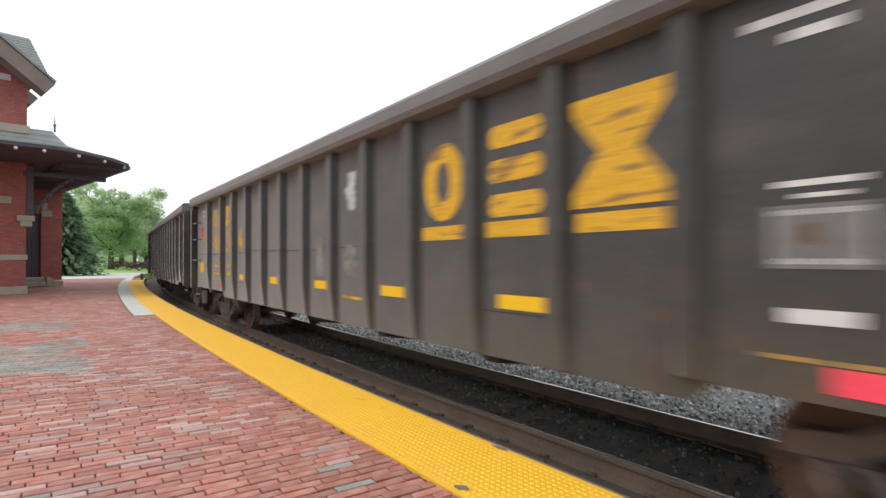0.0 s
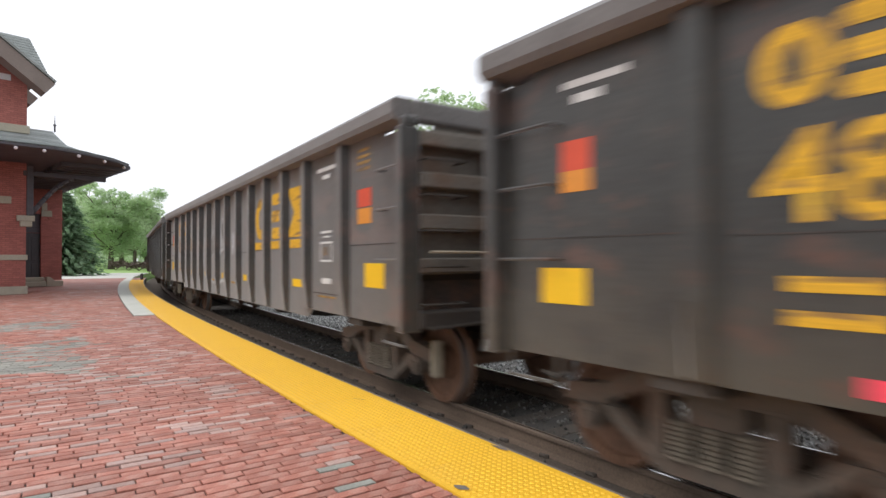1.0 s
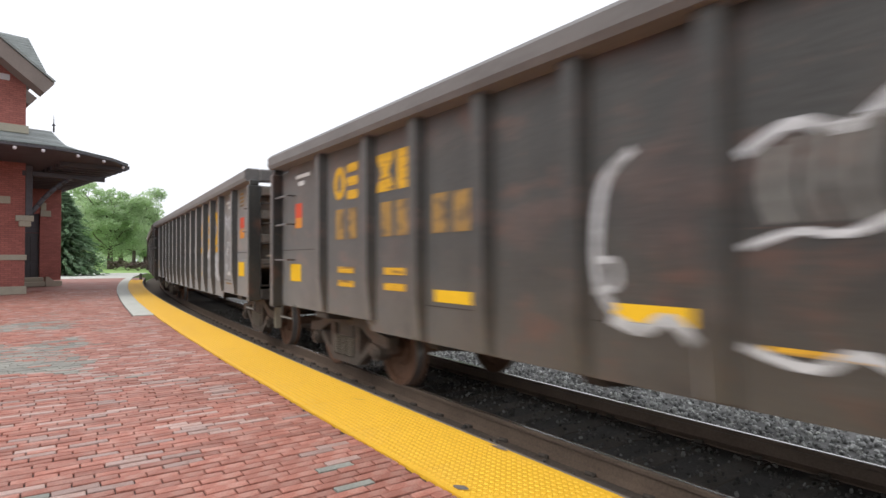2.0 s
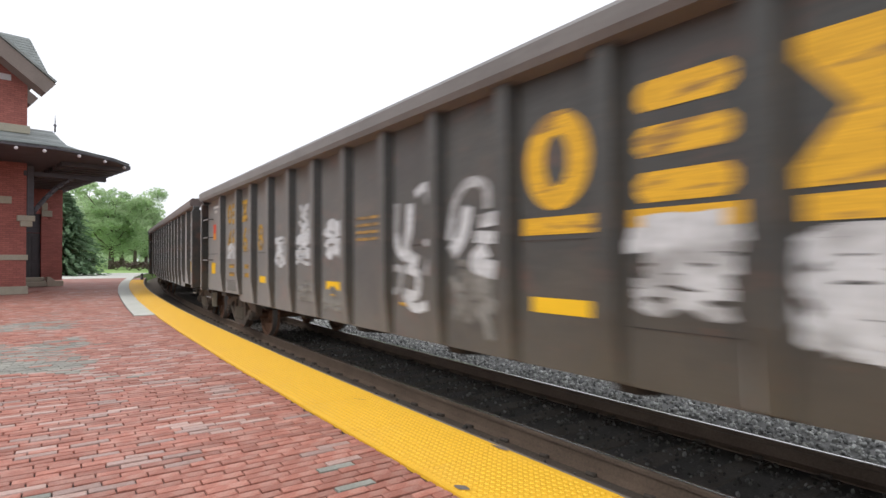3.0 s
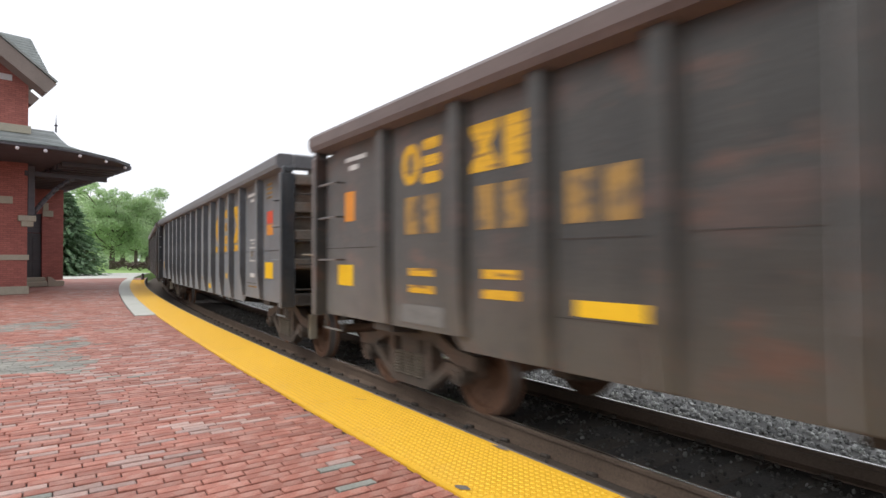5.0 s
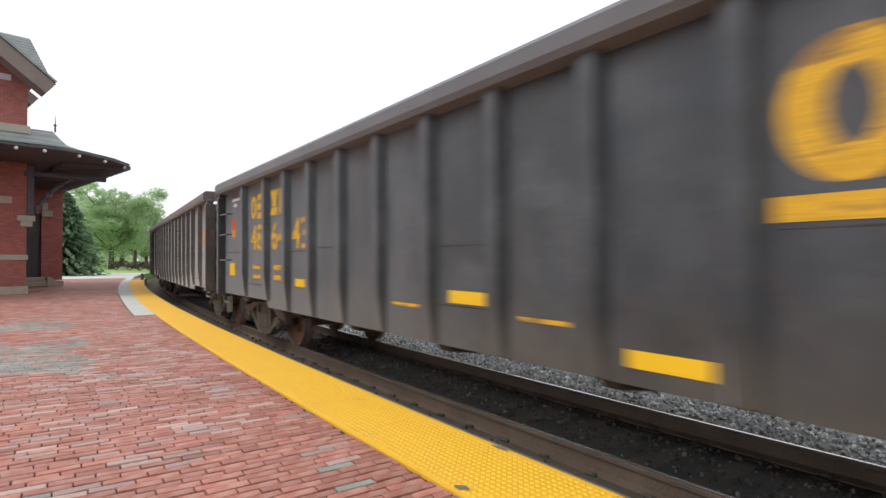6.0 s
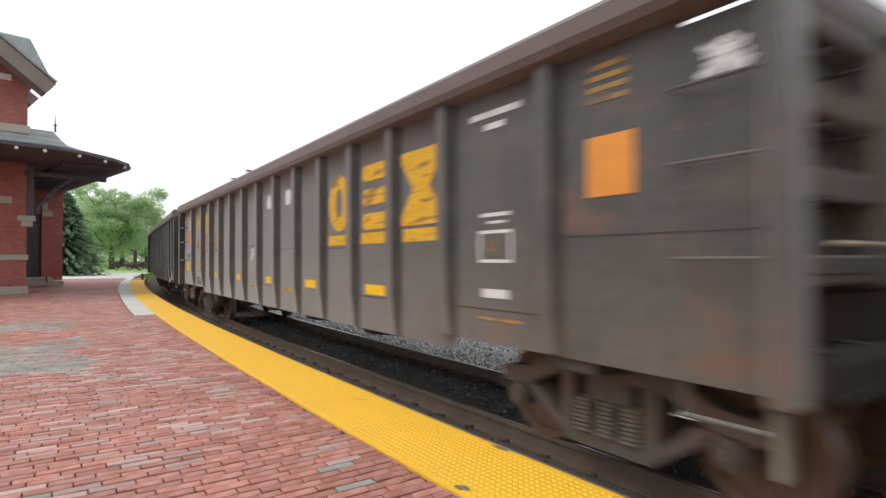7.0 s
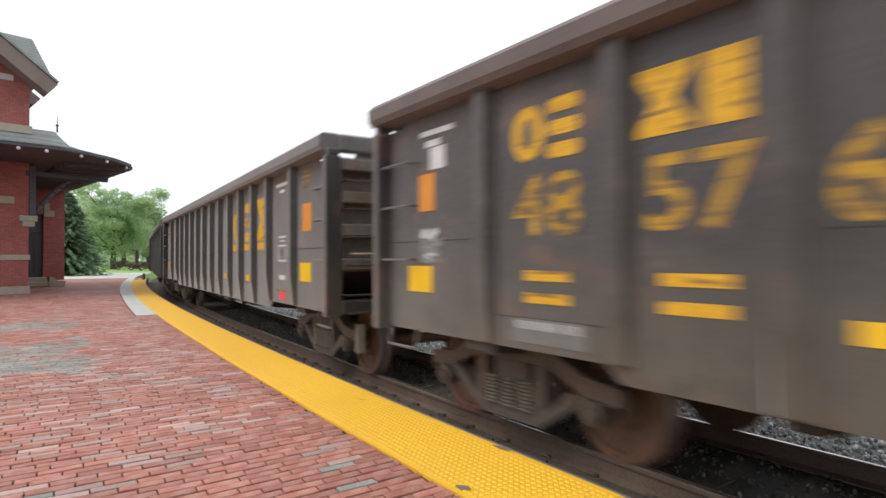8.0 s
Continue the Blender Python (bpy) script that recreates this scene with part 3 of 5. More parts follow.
def make_car(n, paint, chord, label):
    car = tagged(new("gondola_car"), label, "freight car", "cars of the freight train")
    h = LEN / 2
    for sgn in (-1, 1):
        part("side_sheet", side_sheet(sgn), paint, car)
        part("top_chord", top_chord(sgn), chord, car)
        bm = bmesh.new()
        y0, y1 = sorted((out(sgn, SHEET - 0.1), out(sgn, SHEET - 0.014)))
        box(bm, -h + 0.05, h - 0.05, y0, y1, SILL + 0.01, SILL + 0.11)
        part("side_sill", bevelled(bm, 0.012), paint, car)
        for i in range(BAYS + 1):
            x = panel_x(i)[1]
            ob = new("post", POST_BY[paint.name, SILL if i in (0, 1, BAYS - 1, BAYS) else BELLY])
            ob.parent = car
            ob.matrix_basis = pose(x, out(sgn, SHEET), 0, 0, 0, 0 if sgn < 0 else 180)
        for e in (-1, 1):
            bm = bmesh.new()
            xa, xb = sorted((e * h, e * (h - 0.11)))
            ya, yb = sorted((out(sgn, SHEET - 0.06), out(sgn, HW - 0.01)))
            box(bm, xa, xb, ya, yb, SILL - 0.02, TOP - 0.29)
            box(bm, xa + (0.03 if e > 0 else 0.0), xb - (0.0 if e > 0 else 0.03), ya + 0.03, yb - 0.03, TOP - 0.29, TOP - 0.2)
            part("corner_post", bevelled(bm, 0.014), paint, car)
    for e in (-1, 1):
        part("end_sheet", end_wall(e), M["end_lit_rust"], car)
        for z in (TOP - 0.46, TOP - 0.86, TOP - 1.26, TOP - 1.68):
            for y0, y1 in ((-SHEET + 0.07, MID - 0.58), (MID + 0.58, out(1, SHEET - 0.07))):
                part("end_rib", end_rib(e, y0, y1, z), M["end_lit_rust"], car)
        bm = bmesh.new()
        xa, xb = sorted((e * (h - 0.16), e * (h - 0.03)))
        box(bm, xa, xb, MID - 0.58, MID + 0.58, 1.28, TOP - 0.34)
        part("end_panel", bevelled(bm, 0.02), M["end_lit_rust"], car)
        bm = bmesh.new()
        tip = h + 0.03 if e < 0 else h - 0.10
        xa, xb = sorted((e * tip, e * (h - 0.24)))
        box(bm, xa, xb, -SHEET + 0.06, out(1, SHEET - 0.06), TOP - 0.22, TOP)
        part("end_chord", bevelled(bm, 0.025), chord, car)
        bm = bmesh.new()
        xa, xb = sorted((e * (h + 0.02), e * (h - 0.16)))
        box(bm, xa, xb, -SHEET + 0.06, out(1, SHEET - 0.06), SILL + 0.0, SILL + 0.17)
        part("end_sill", bevelled(bm, 0.02), M["under"], car)
        bm = bmesh.new()
        prism(bm, [(h - 0.16, 1.32), (h - 0.17, 1.30), (h - 0.95, 0.90), (h - 0.95, 0.94)], lambda u, v: (e * u, -SHEET + 0.03, v), lambda u, v: (e * u, out(1, SHEET - 0.03), v))
        bmesh.ops.recalc_face_normals(bm, faces=bm.faces[:])
        part("end_slope", bm, M["under"], car)
        bm = bmesh.new()
        rod(bm, (e * (h + 0.06), -SHEET + 0.15, 1.52), (e * (h + 0.06), out(1, SHEET - 0.15), 1.50), 0.016, seg=6)
        part("handrail", bm, M["cap_end"], car)
        # coupler, hose, cut lever, platform
        bm = bmesh.new()
        rod(bm, (e * (h - 0.3), 0, 0.78), (e * (h + 0.42), 0, 0.78), 0.09, seg=8)
        xa, xb = sorted((e * (h + 0.34), e * (h + GAP / 2 - 0.012)))
        box(bm, xa, xb, -0.16, 0.16, 0.62, 0.93)
        part("coupler", bm, M["under"], car)
        bm = bmesh.new()
        pts = [(h + 0.0, 0.74), (h + 0.12, 0.58), (h + 0.3, 0.40), (h + 0.5, 0.34), (h + 0.63, 0.36)]
        for a, b in zip(pts, pts[1:]):
            rod(bm, (e * a[0], 0.3 * e, a[1]), (e * b[0], 0.3 * e, b[1]), 0.025, seg=6)
        part("air_hose", bm, M["under"], car)
        bm = bmesh.new()
        rod(bm, (e * (h + 0.1), -SHEET + 0.1, 0.8), (e * (h + 0.1), 0, 0.86), 0.014, seg=6)
        part("cut_lever", bm, M["under"], car)
        for z in (1.02, 1.38, 1.72, 2.06, 2.4):
            bm = bmesh.new()
            x0 = e * (h + 0.05)
            rod(bm, (x0, -SHEET + 0.1, z), (x0, -SHEET + 0.55, z), 0.013, seg=6)
            for yy in (-SHEET + 0.1, -SHEET + 0.55):
                rod(bm, (x0, yy, z), (e * (h - 0.15), yy, z), 0.013, seg=6)
            part("grab_iron", bm, M["under"], car)
        # side ladder rungs at the corner
        for z in (0.62, 1.45, 1.95, 2.35):
            bm = bmesh.new()
            xa, xb = e * (h - 0.14), e * (h - 0.60)
            yy = -SHEET - (0.03 if z < SILL else 0.11)
            rod(bm, (xa, yy, z), (xb, yy, z), 0.013, seg=6)
            for xx in (xa, xb):
                rod(bm, (xx, yy, z), (xx, -SHEET, max(z, SILL + 0.03)), 0.012, seg=6)
            part("grab_iron", bm, paint, car)
    bm = bmesh.new()
    box(bm, -h + 0.2, h - 0.2, -SHEET + 0.02, out(1, SHEET - 0.02), SILL + 0.02, SILL + 0.12)
    box(bm, -h + 0.1, h - 0.1, -0.2, 0.2, 0.60, SILL + 0.02)
    for i in range(1, BAYS + 1, 1):
        x = panel_x(i)[1]
        if abs(x) < h - 3.0:
            box(bm, x - 0.08, x + 0.08, -SHEET + 0.05, out(1, SHEET - 0.05), SILL - 0.12, SILL + 0.02)
    part("floor", bm, M["under"], car)
    for i in range(3, BAYS - 1, 2):
        bm = bmesh.new()
        x = panel_x(i)[1]
        prism(bm, [(-SHEET + 0.10, SILL - 0.12), (-SHEET + 0.16, SILL - 0.20), (-0.5, SILL - 0.31), (0.5, SILL - 0.31), (SHEET - 0.16, SILL - 0.20), (SHEET - 0.10, SILL - 0.12)], lambda u, v: (x - 0.10, u, v), lambda u, v: (x + 0.10, u, v))
        bmesh.ops.recalc_face_normals(bm, faces=bm.faces[:])
        part("cross_bearer", bm, M["under"], car)
    for e in (-1, 1):
        bm = bmesh.new()
        prism(bm, [(-SHEET + 0.03, SILL + 0.02), (-SHEET + 0.03, SILL - 0.08), (-0.55, SILL - 0.17), (0.55, SILL - 0.17), (SHEET - 0.03, SILL - 0.08), (SHEET - 0.03, SILL + 0.02)], lambda u, v: (e * BOLSTER - 0.19, u, v), lambda u, v: (e * BOLSTER + 0.19, u, v))
        bmesh.ops.recalc_face_normals(bm, faces=bm.faces[:])
        part("body_bolster", bm, M["under"], car)
    bm = bmesh.new()
    rod(bm, (-1.1, 0.55, 0.62), (0.2, 0.55, 0.62), 0.17, seg=12)
    box(bm, 1.0, 1.5, 0.3, 0.7, 0.5, 0.82)
    part("brake_cylinder", bm, M["under"], car)
    bm = bmesh.new()
    rod(bm, (-h + 0.02, MID, 2.1), (-h - 0.06, MID, 2.1), 0.03, seg=8)
    for k in range(16):
        a, b = 2 * math.pi * k / 16, 2 * math.pi * (k + 1) / 16
        rod(bm, (-h - 0.06, MID + 0.26 * math.cos(a), 2.1 + 0.26 * math.sin(a)), (-h - 0.06, MID + 0.26 * math.cos(b), 2.1 + 0.26 * math.sin(b)), 0.014, seg=5)
    for k in range(4):
        a = math.pi * k / 2
        rod(bm, (-h - 0.06, MID, 2.1), (-h - 0.06, MID + 0.26 * math.cos(a), 2.1 + 0.26 * math.sin(a)), 0.01, seg=5)
    part("brake_wheel", bm, M["under"], car)
    sets = make_truck(car, BOLSTER) + make_truck(car, -BOLSTER)
    CARS.append((n, car))
    SPIN.extend(sets)
    return car


def bay_mid(i):
    a, b = panel_x(i)
    return (a + b) / 2


def mark(car, i, z, w, h, m, dx=0.0, label="", name="marking"):
    return part(name, plate(bay_mid(i) + dx, z, w, h), M[m], car, label)


def lettering(car):
    """Three big yellow shapes with bars beneath them, in the third to fifth bay."""
    y = -SHEET - 0.004
    for i, kind in ((4, 0), (3, 1), (2, 2)):
        x, z = bay_mid(i), 2.14
        mark(car, i, 1.685, 0.68, 0.125, "mark_yellow")
        if kind == 1:
            bars_shape(x, z, 0.60, 0.72, y, M["mark_yellow"], car)
            continue
        bm = bmesh.new()
        if kind == 0:
            ring_shape(bm, x, z, 0.62, 0.70, 0.20, y)
        else:
            glass_shape(bm, x, z, 0.74, 0.72, y)
        part("emblem", bm, M["mark_yellow"], car, "big faded yellow painted emblem")


def small_marks(car, seed, box_red=True, yellow="mark_yellow"):
    """Stencils, plates and reflectors that each car carries."""
    r = random.Random(seed)
    # front end bay
    if box_red:
        mark(car, 0, 2.13, 0.34, 0.20, "mark_red", -0.30)
        mark(car, 0, 1.93, 0.34, 0.17, "mark_orange", -0.30)
    else:
        mark(car, 0, 2.03, 0.36, 0.38, "mark_orange", -0.30)
    for k in range(4):
        mark(car, 0, 2.66 - 0.07 * k, 0.30, 0.035, "mark_faded", -0.32)
    # data bay
    for k, (w, hh) in enumerate(((0.62, 0.05), (0.24, 0.05))):
        mark(car, 1, 2.60 - 0.10 * k, w, hh, "mark_white")
    for dz in (-0.115, 0.115):
        mark(car, 1, 1.55 + dz, 0.40, 0.026, "mark_white", name="stencil_frame")
    for dx in (-0.19, 0.19):
        mark(car, 1, 1.55, 0.028, 0.20, "mark_white", dx, name="stencil_frame")
    mark(car, 1, 1.56, 0.09, 0.10, "mark_faded", -0.03, name="stencil")
    mark(car, 1, 1.74, 0.22, 0.022, "mark_white", 0.02, name="stencil")
    mark(car, 1, 1.80, 0.36, 0.03, "mark_white")
    mark(car, 1, 1.18, 0.32, 0.07, "mark_white")
    mark(car, 1, 0.98, 0.6, 0.025, "mark_faded")
    # welded seams and dents of the side
    for i in range(BAYS + 2):
        a, b = panel_x(i)
        for z in (1.58, 1.04) if i % 2 else (1.60,):
            if r.random() > 0.4 and i not in (0, 14):
                continue
            mark(car, i, z + r.uniform(-0.02, 0.02), a - b - 0.26, 0.008, "seam", name="seam")
    # yellow reflectors
    if seed != 10:
        mark(car, 0, 1.28, 0.46, 0.26, "mark_reflect", -0.06 if seed == 6 else -0.36)
    for i in {6: (2, 5, 7, 9, 11), 7: (4, 8, 11), 9: (3, 5, 7, 11)}.get(seed, (3, 5, 7, 9, 11)):
        mark(car, i, 1.12 if (seed, i) != (9, 5) else 0.84, 0.55, 0.11, "mark_reflect", 0.05 + r.uniform(-0.03, 0.03))
    if seed != 5:
        mark(car, 8, 1.0, 0.5, 0.035, "mark_yellow")
    mark(car, 6, 1.0, 0.5, 0.035, "mark_yellow")
    mark(car, 14, 1.27, 0.38, 0.24, "mark_reflect", -0.16)
    # rear end bay
    mark(car, 14, 2.13, 0.24, 0.20, "mark_red" if box_red else "mark_orange", -0.05)
    mark(car, 14, 1.96, 0.24, 0.14, "mark_orange", -0.05)
    mark(car, 14, 2.60, 0.5, 0.05, "mark_white", 0.1)
    mark(car, 14, 2.50, 0.22, 0.06, "mark_white", 0.05)
    for i in (13, 12):
        for z in (1.33, 1.17):
            mark(car, i, z, 0.42, 0.075, yellow)
    # plain shapes above the number, two to a bay
    y, z = -SHEET - 0.004, 2.36
    bars_shape(bay_mid(13) + 0.17, z, 0.28, 0.42, y, M[yellow], car)
    for k in (0, 2, 3):
        bm = bmesh.new()
        if k == 0:
            ring_shape(bm, bay_mid(13) - 0.17, z, 0.32, 0.40, 0.10, y)
        elif k == 2:
            glass_shape(bm, bay_mid(12) - 0.18, z, 0.34, 0.40, y)
        else:
            x = bay_mid(12)
            bm.faces.new([bm.verts.new((x + u, y, z + v)) for u, v in ((.06, .2), (.06, -.2), (.30, -.2), (.30, .2))])
        part("emblem", bm, M[yellow], car)


def scrawl(car, i, z, w, h, seed, t=0.05):
    """Sprayed white loops over one or two bays."""
    r = random.Random(seed)
    for k in range(2):
        bm = bmesh.new()
        x0 = bay_mid(i) + r.uniform(-0.1, 0.1) * w
        pts = []
        p1, p2, f1, f2 = r.uniform(0, 6), r.uniform(0, 6), r.choice((1, 1, 2)), r.choice((1, 2, 3))
        for j in range(40):
            a = 2 * math.pi * j / 39 * r.choice((1.0,))
            pts.append((x0 + w * 0.4 * math.cos(f1 * a + p1) + 0.07 * w * math.cos(5 * a), z + h * 0.42 * math.sin(f2 * a + p2) + 0.06 * h * math.sin(7 * a + p1)))
        strip(bm, pts, t * r.uniform(0.8, 1.5), -SHEET - 0.006 - 0.002 * k)
        part("sprayed_line", bm, M["spray_white"], car, "white sprayed scrawl")


def patch(car, i, z, w, h, seed, m="spray_white", dx=0.0):
    """A filled blot of sprayed paint with an uneven outline."""
    r = random.Random(seed)
    strokes = max(4, int(h / 0.065))
    for k in range(strokes):
        bs = bmesh.new()
        zz = z - h / 2 + (k + 0.5) * h / strokes
        x0, x1 = bay_mid(i) + dx - w / 2 * r.uniform(0.6, 1.05), bay_mid(i) + dx + w / 2 * r.uniform(0.6, 1.05)
        bend, ph = r.uniform(-0.045, 0.045), r.uniform(0, 6)
        strip(bs, [(x0 + (x1 - x0) * j / 12, zz + bend * math.sin(j * 0.8 + ph)) for j in range(13)], h / strokes * r.uniform(0.8, 1.5), -SHEET - 0.005 - 0.0007 * k)
        part("sprayed_stroke", bs, M[m], car)


def strokes(car, i, paths, t, m="spray_white", label="white sprayed scrawl"):
    """Sprayed bands in one bay, each through a few points: metres from its middle, and height."""
    for k, path in enumerate(paths):
        pts = []
        for j in range(len(path) - 1):
            a, b, c, d = (Vector(path[max(0, min(len(path) - 1, j + q))]) for q in (-1, 0, 1, 2))
            for n in range(6):
                f = n / 6
                pts.append(0.5 * (2 * b + (c - a) * f + (2 * a - 5 * b + 4 * c - d) * f * f + (3 * b - a - 3 * c + d) * f ** 3))
        pts.append(Vector(path[-1]))
        bm = bmesh.new()
        strip(bm, [(bay_mid(i) + q.x, q.y) for q in pts], t * (1.0 + 0.25 * math.sin(k * 2.3 + i)), -SHEET - 0.006 - 0.0012 * k)
        part("sprayed_line", bm, M[m], car, label)


def blot(car, i, z, w, h, seed):
    """A small round-cornered dab of white paint."""
    r = random.Random(seed)
    bm = bmesh.new()
    vs = []
    for k in range(14):
        a = 2 * math.pi * k / 14
        c, s_ = math.cos(a), math.sin(a)
        q = (abs(c) ** 4 + abs(s_) ** 4) ** -0.25 * r.uniform(0.9, 1.06)
        vs.append(bm.verts.new((bay_mid(i) + w / 2 * c * q, -SHEET - 0.004, z + h / 2 * s_ * q)))
    bm.faces.new(vs)
    part("paint_dab", bm, M["mark_white"], car)


def scrap_load(n, x0, x1, peaks):
    """A heap of cut steel lying in a car, with pieces above the rim near the given x."""
    r = random.Random(200 + n)
    bm = bmesh.new()
    ya, yb = -SHEET + 0.03, out(1, SHEET - 0.03)
    nx, ny = 24, 8
    grid = []
    for i in range(nx + 1):
        row = []
        for j in range(ny + 1):
            u, v = i / nx, j / ny
            edge = min(1, 5 * min(u, 1 - u))
            row.append(bm.verts.new((x0 + (x1 - x0) * u, ya + (yb - ya) * v, SILL + 0.14 + (1.55 + r.uniform(-0.15, 0.15)) * (0.85 + 0.15 * edge))))
        grid.append(row)
    for i in range(nx):
        for j in range(ny):
            bm.faces.new((grid[i][j], grid[i + 1][j], grid[i + 1][j + 1], grid[i][j + 1]))
    low = bmesh.ops.extrude_face_region(bm, geom=bm.faces[:])
    for v in low["geom"]:
        if isinstance(v, bmesh.types.BMVert):
            v.co.z = SILL + 0.124
    bmesh.ops.recalc_face_normals(bm, faces=bm.faces[:])
    spots = [(r.uniform(x0 + 1.2, x1 - 1.2), r.uniform(ya + 0.4, yb - 0.4), r.uniform(2.42, 2.55), 0.3) for k in range(150)]
    for spot in spots:
        scrap_piece(bm, r, *spot)
    load = tagged(link("scrap_load", bm, M["scrap"]), "rusty cut scrap steel heaped in a gondola car", "scrap metal", "scrap loads")
    for px, py in peaks:
        for k in range(26):
            bm = bmesh.new()
            scrap_piece(bm, r, min(px + r.gauss(0, 0.30), LEN / 2 - 0.4), min(max(py + r.gauss(0, 0.13), -1.25), 1.3), r.uniform(2.50, 2.55) + 0.028 * k, 0.15)
            part("scrap_piece", bm, M["scrap"], load)
    CARS.append((n, load))


def scrap_piece(bm, r, px, py, pz, ln_):
    """One bent rod or torn plate."""
    d = Vector((r.uniform(-1, 1), r.uniform(-1, 1), r.uniform(-0.5, 0.5))).normalized() * ln_ * r.uniform(0.5, 1.1)
    c = Vector((px, py, pz))
    if r.random() < 0.5:
        rod(bm, c - d, c + d, 0.022, 0.018, 5)
        return
    w = d.cross(Vector((0, 0, 1))).normalized() * r.uniform(0.04, 0.14)
    t = d.cross(w).normalized() * 0.008
    prism(bm, [(-1, -1), (1, -1), (1, 0.6), (0.5, 1), (-1, 0.8)], lambda u, v: c + d * u + w * v - t, lambda u, v: c + d * u + w * v + t)


def to_mesh(bm, name, m):
    me = bpy.data.meshes.new(name)
    bm.to_mesh(me)
    bm.free()
    me.materials.append(m)
    return me


POST_BY = {(k, f): to_mesh(post_mesh(f), "post", M[k]) for k in ("car_brown", "car_rusty", "car_black", "car_dusty") for f in (SILL, BELLY)}

h_in = LEN / 2 - 0.30
BASIC = "weathered dark brown steel gondola car with side posts"
for n in range(-1, 9):
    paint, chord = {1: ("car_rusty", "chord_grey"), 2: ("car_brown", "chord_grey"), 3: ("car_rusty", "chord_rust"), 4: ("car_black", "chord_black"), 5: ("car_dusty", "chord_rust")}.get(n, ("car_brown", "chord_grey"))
    lab = {1: "rust-streaked brown gondola car with white sprayed scrawls", 2: "dusty brown gondola car with heavy white graffiti", 3: "rust-stained gondola car with patched faded lettering", 4: "darker blue-black gondola car with bright yellow numbers", 5: "brown gondola car with a rusty top rim"}.get(n, BASIC)
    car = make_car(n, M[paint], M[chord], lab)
    lettering(car)
    small_marks(car, n + 5, n not in (3, 5, 6), "mark_worn" if n == 2 else "mark_yellow")
    number = {0: ("48", "52", "41"), 2: ("48", "62", "81"), 4: ("48", "64", "43"), 5: ("48", "57", "63")}.get(n)
    if number:
        for i, txt in zip((13, 12, 11), number):
            for c, dx in zip(txt, (-0.165, 0.165)):
                digits(c, bay_mid(i) + dx, 1.84, 0.43, car, "mark_worn" if n in (2, 5) else "mark_yellow")
    else:
        for i in (13, 12, 11):
            for dx in (-0.16, 0.16):
                mark(car, i, 1.87, 0.22, 0.36, "mark_faded", dx)
    if n == 0:
        patch(car, 6, 2.25, 0.28, 0.44, 31)
        mark(car, 1, 0.90, 0.42, 0.12, "mark_pink", 0.25)
        mark(car, 13, 0.89, 0.22, 0.09, "mark_pink", 0.2)
        patch(car, 6, 1.42, 0.36, 0.34, 32, "spray_faint")
        patch(car, 7, 1.5, 0.3, 0.5, 33, "spray_faint")
        mark(car, 1, 1.55, 0.44, 0.3, "mark_plate")
    elif n == 1:
        strokes(car, 9, [[(-0.05, 2.12), (-0.26, 1.95), (-0.33, 1.6), (-0.31, 1.3), (-0.2, 1.12)], [(-0.36, 1.42), (-0.2, 1.44), (-0.18, 1.28), (-0.34, 1.24)], [(-0.22, 1.08), (0.0, 1.02), (0.18, 1.1), (0.34, 0.98)]], 0.065)
        strokes(car, 8, [[(-0.36, 1.98), (-0.12, 2.1), (0.12, 2.04), (0.36, 2.2)], [(-0.36, 1.5), (-0.1, 1.58), (0.1, 1.56), (0.36, 1.66)], [(-0.36, 1.0), (-0.05, 0.93), (0.14, 1.02), (0.36, 0.94)]], 0.05)
        strokes(car, 8, [[(-0.2 + 0.13 * k, 2.0 + 0.03 * k), (-0.23 + 0.13 * k, 1.8), (-0.18 + 0.13 * k, 1.62)] for k in range(4)], 0.05, "spray_faint")
        strokes(car, 7, [[(-0.36, 1.6), (-0.1, 1.68), (0.25, 1.62)], [(-0.34, 2.22), (-0.1, 2.34), (0.12, 2.22), (0.28, 2.0)], [(0.28, 2.0), (0.24, 1.6), (0.3, 1.2)], [(-0.36, 0.95), (-0.05, 1.02), (0.12, 0.9), (0.34, 0.94)]], 0.055)
        strokes(car, 7, [[(-0.3 + 0.12 * k, 2.26 - 0.04 * k), (-0.26 + 0.12 * k, 1.98), (-0.31 + 0.12 * k, 1.72)] for k in range(5)], 0.065)
        patch(car, 6, 1.78, 0.36, 0.40, 54)
        patch(car, 7, 1.92, 0.44, 0.62, 55, "spray_faint")
    elif n == 2:
        strokes(car, 6, [[(-0.3, 2.02), (-0.32, 1.76), (-0.28, 1.56), (-0.12, 1.46)], [(-0.04, 2.0), (-0.06, 1.75), (-0.1, 1.52), (0.1, 1.42)], [(0.06, 2.08), (0.24, 2.14), (0.3, 1.98)]], 0.11)
        strokes(car, 6, [[(-0.4, 1.36), (-0.22, 1.34), (-0.26, 1.16), (-0.4, 1.12)], [(-0.12, 1.36), (0.1, 1.3), (0.06, 1.1), (-0.16, 1.12), (0.02, 0.98), (0.26, 1.02)], [(0.22, 1.62), (0.32, 1.55), (0.24, 1.3)]], 0.08)
        strokes(car, 5, [[(-0.34, 1.62), (-0.24, 1.95), (-0.04, 2.1), (0.18, 2.04), (0.2, 1.86)], [(-0.06, 1.9), (-0.14, 1.66), (-0.3, 1.5)], [(0.1, 1.76), (0.32, 1.78)], [(0.04, 1.64), (0.3, 1.62)], [(0.2, 1.54), (0.04, 1.42), (0.3, 1.36)]], 0.12)
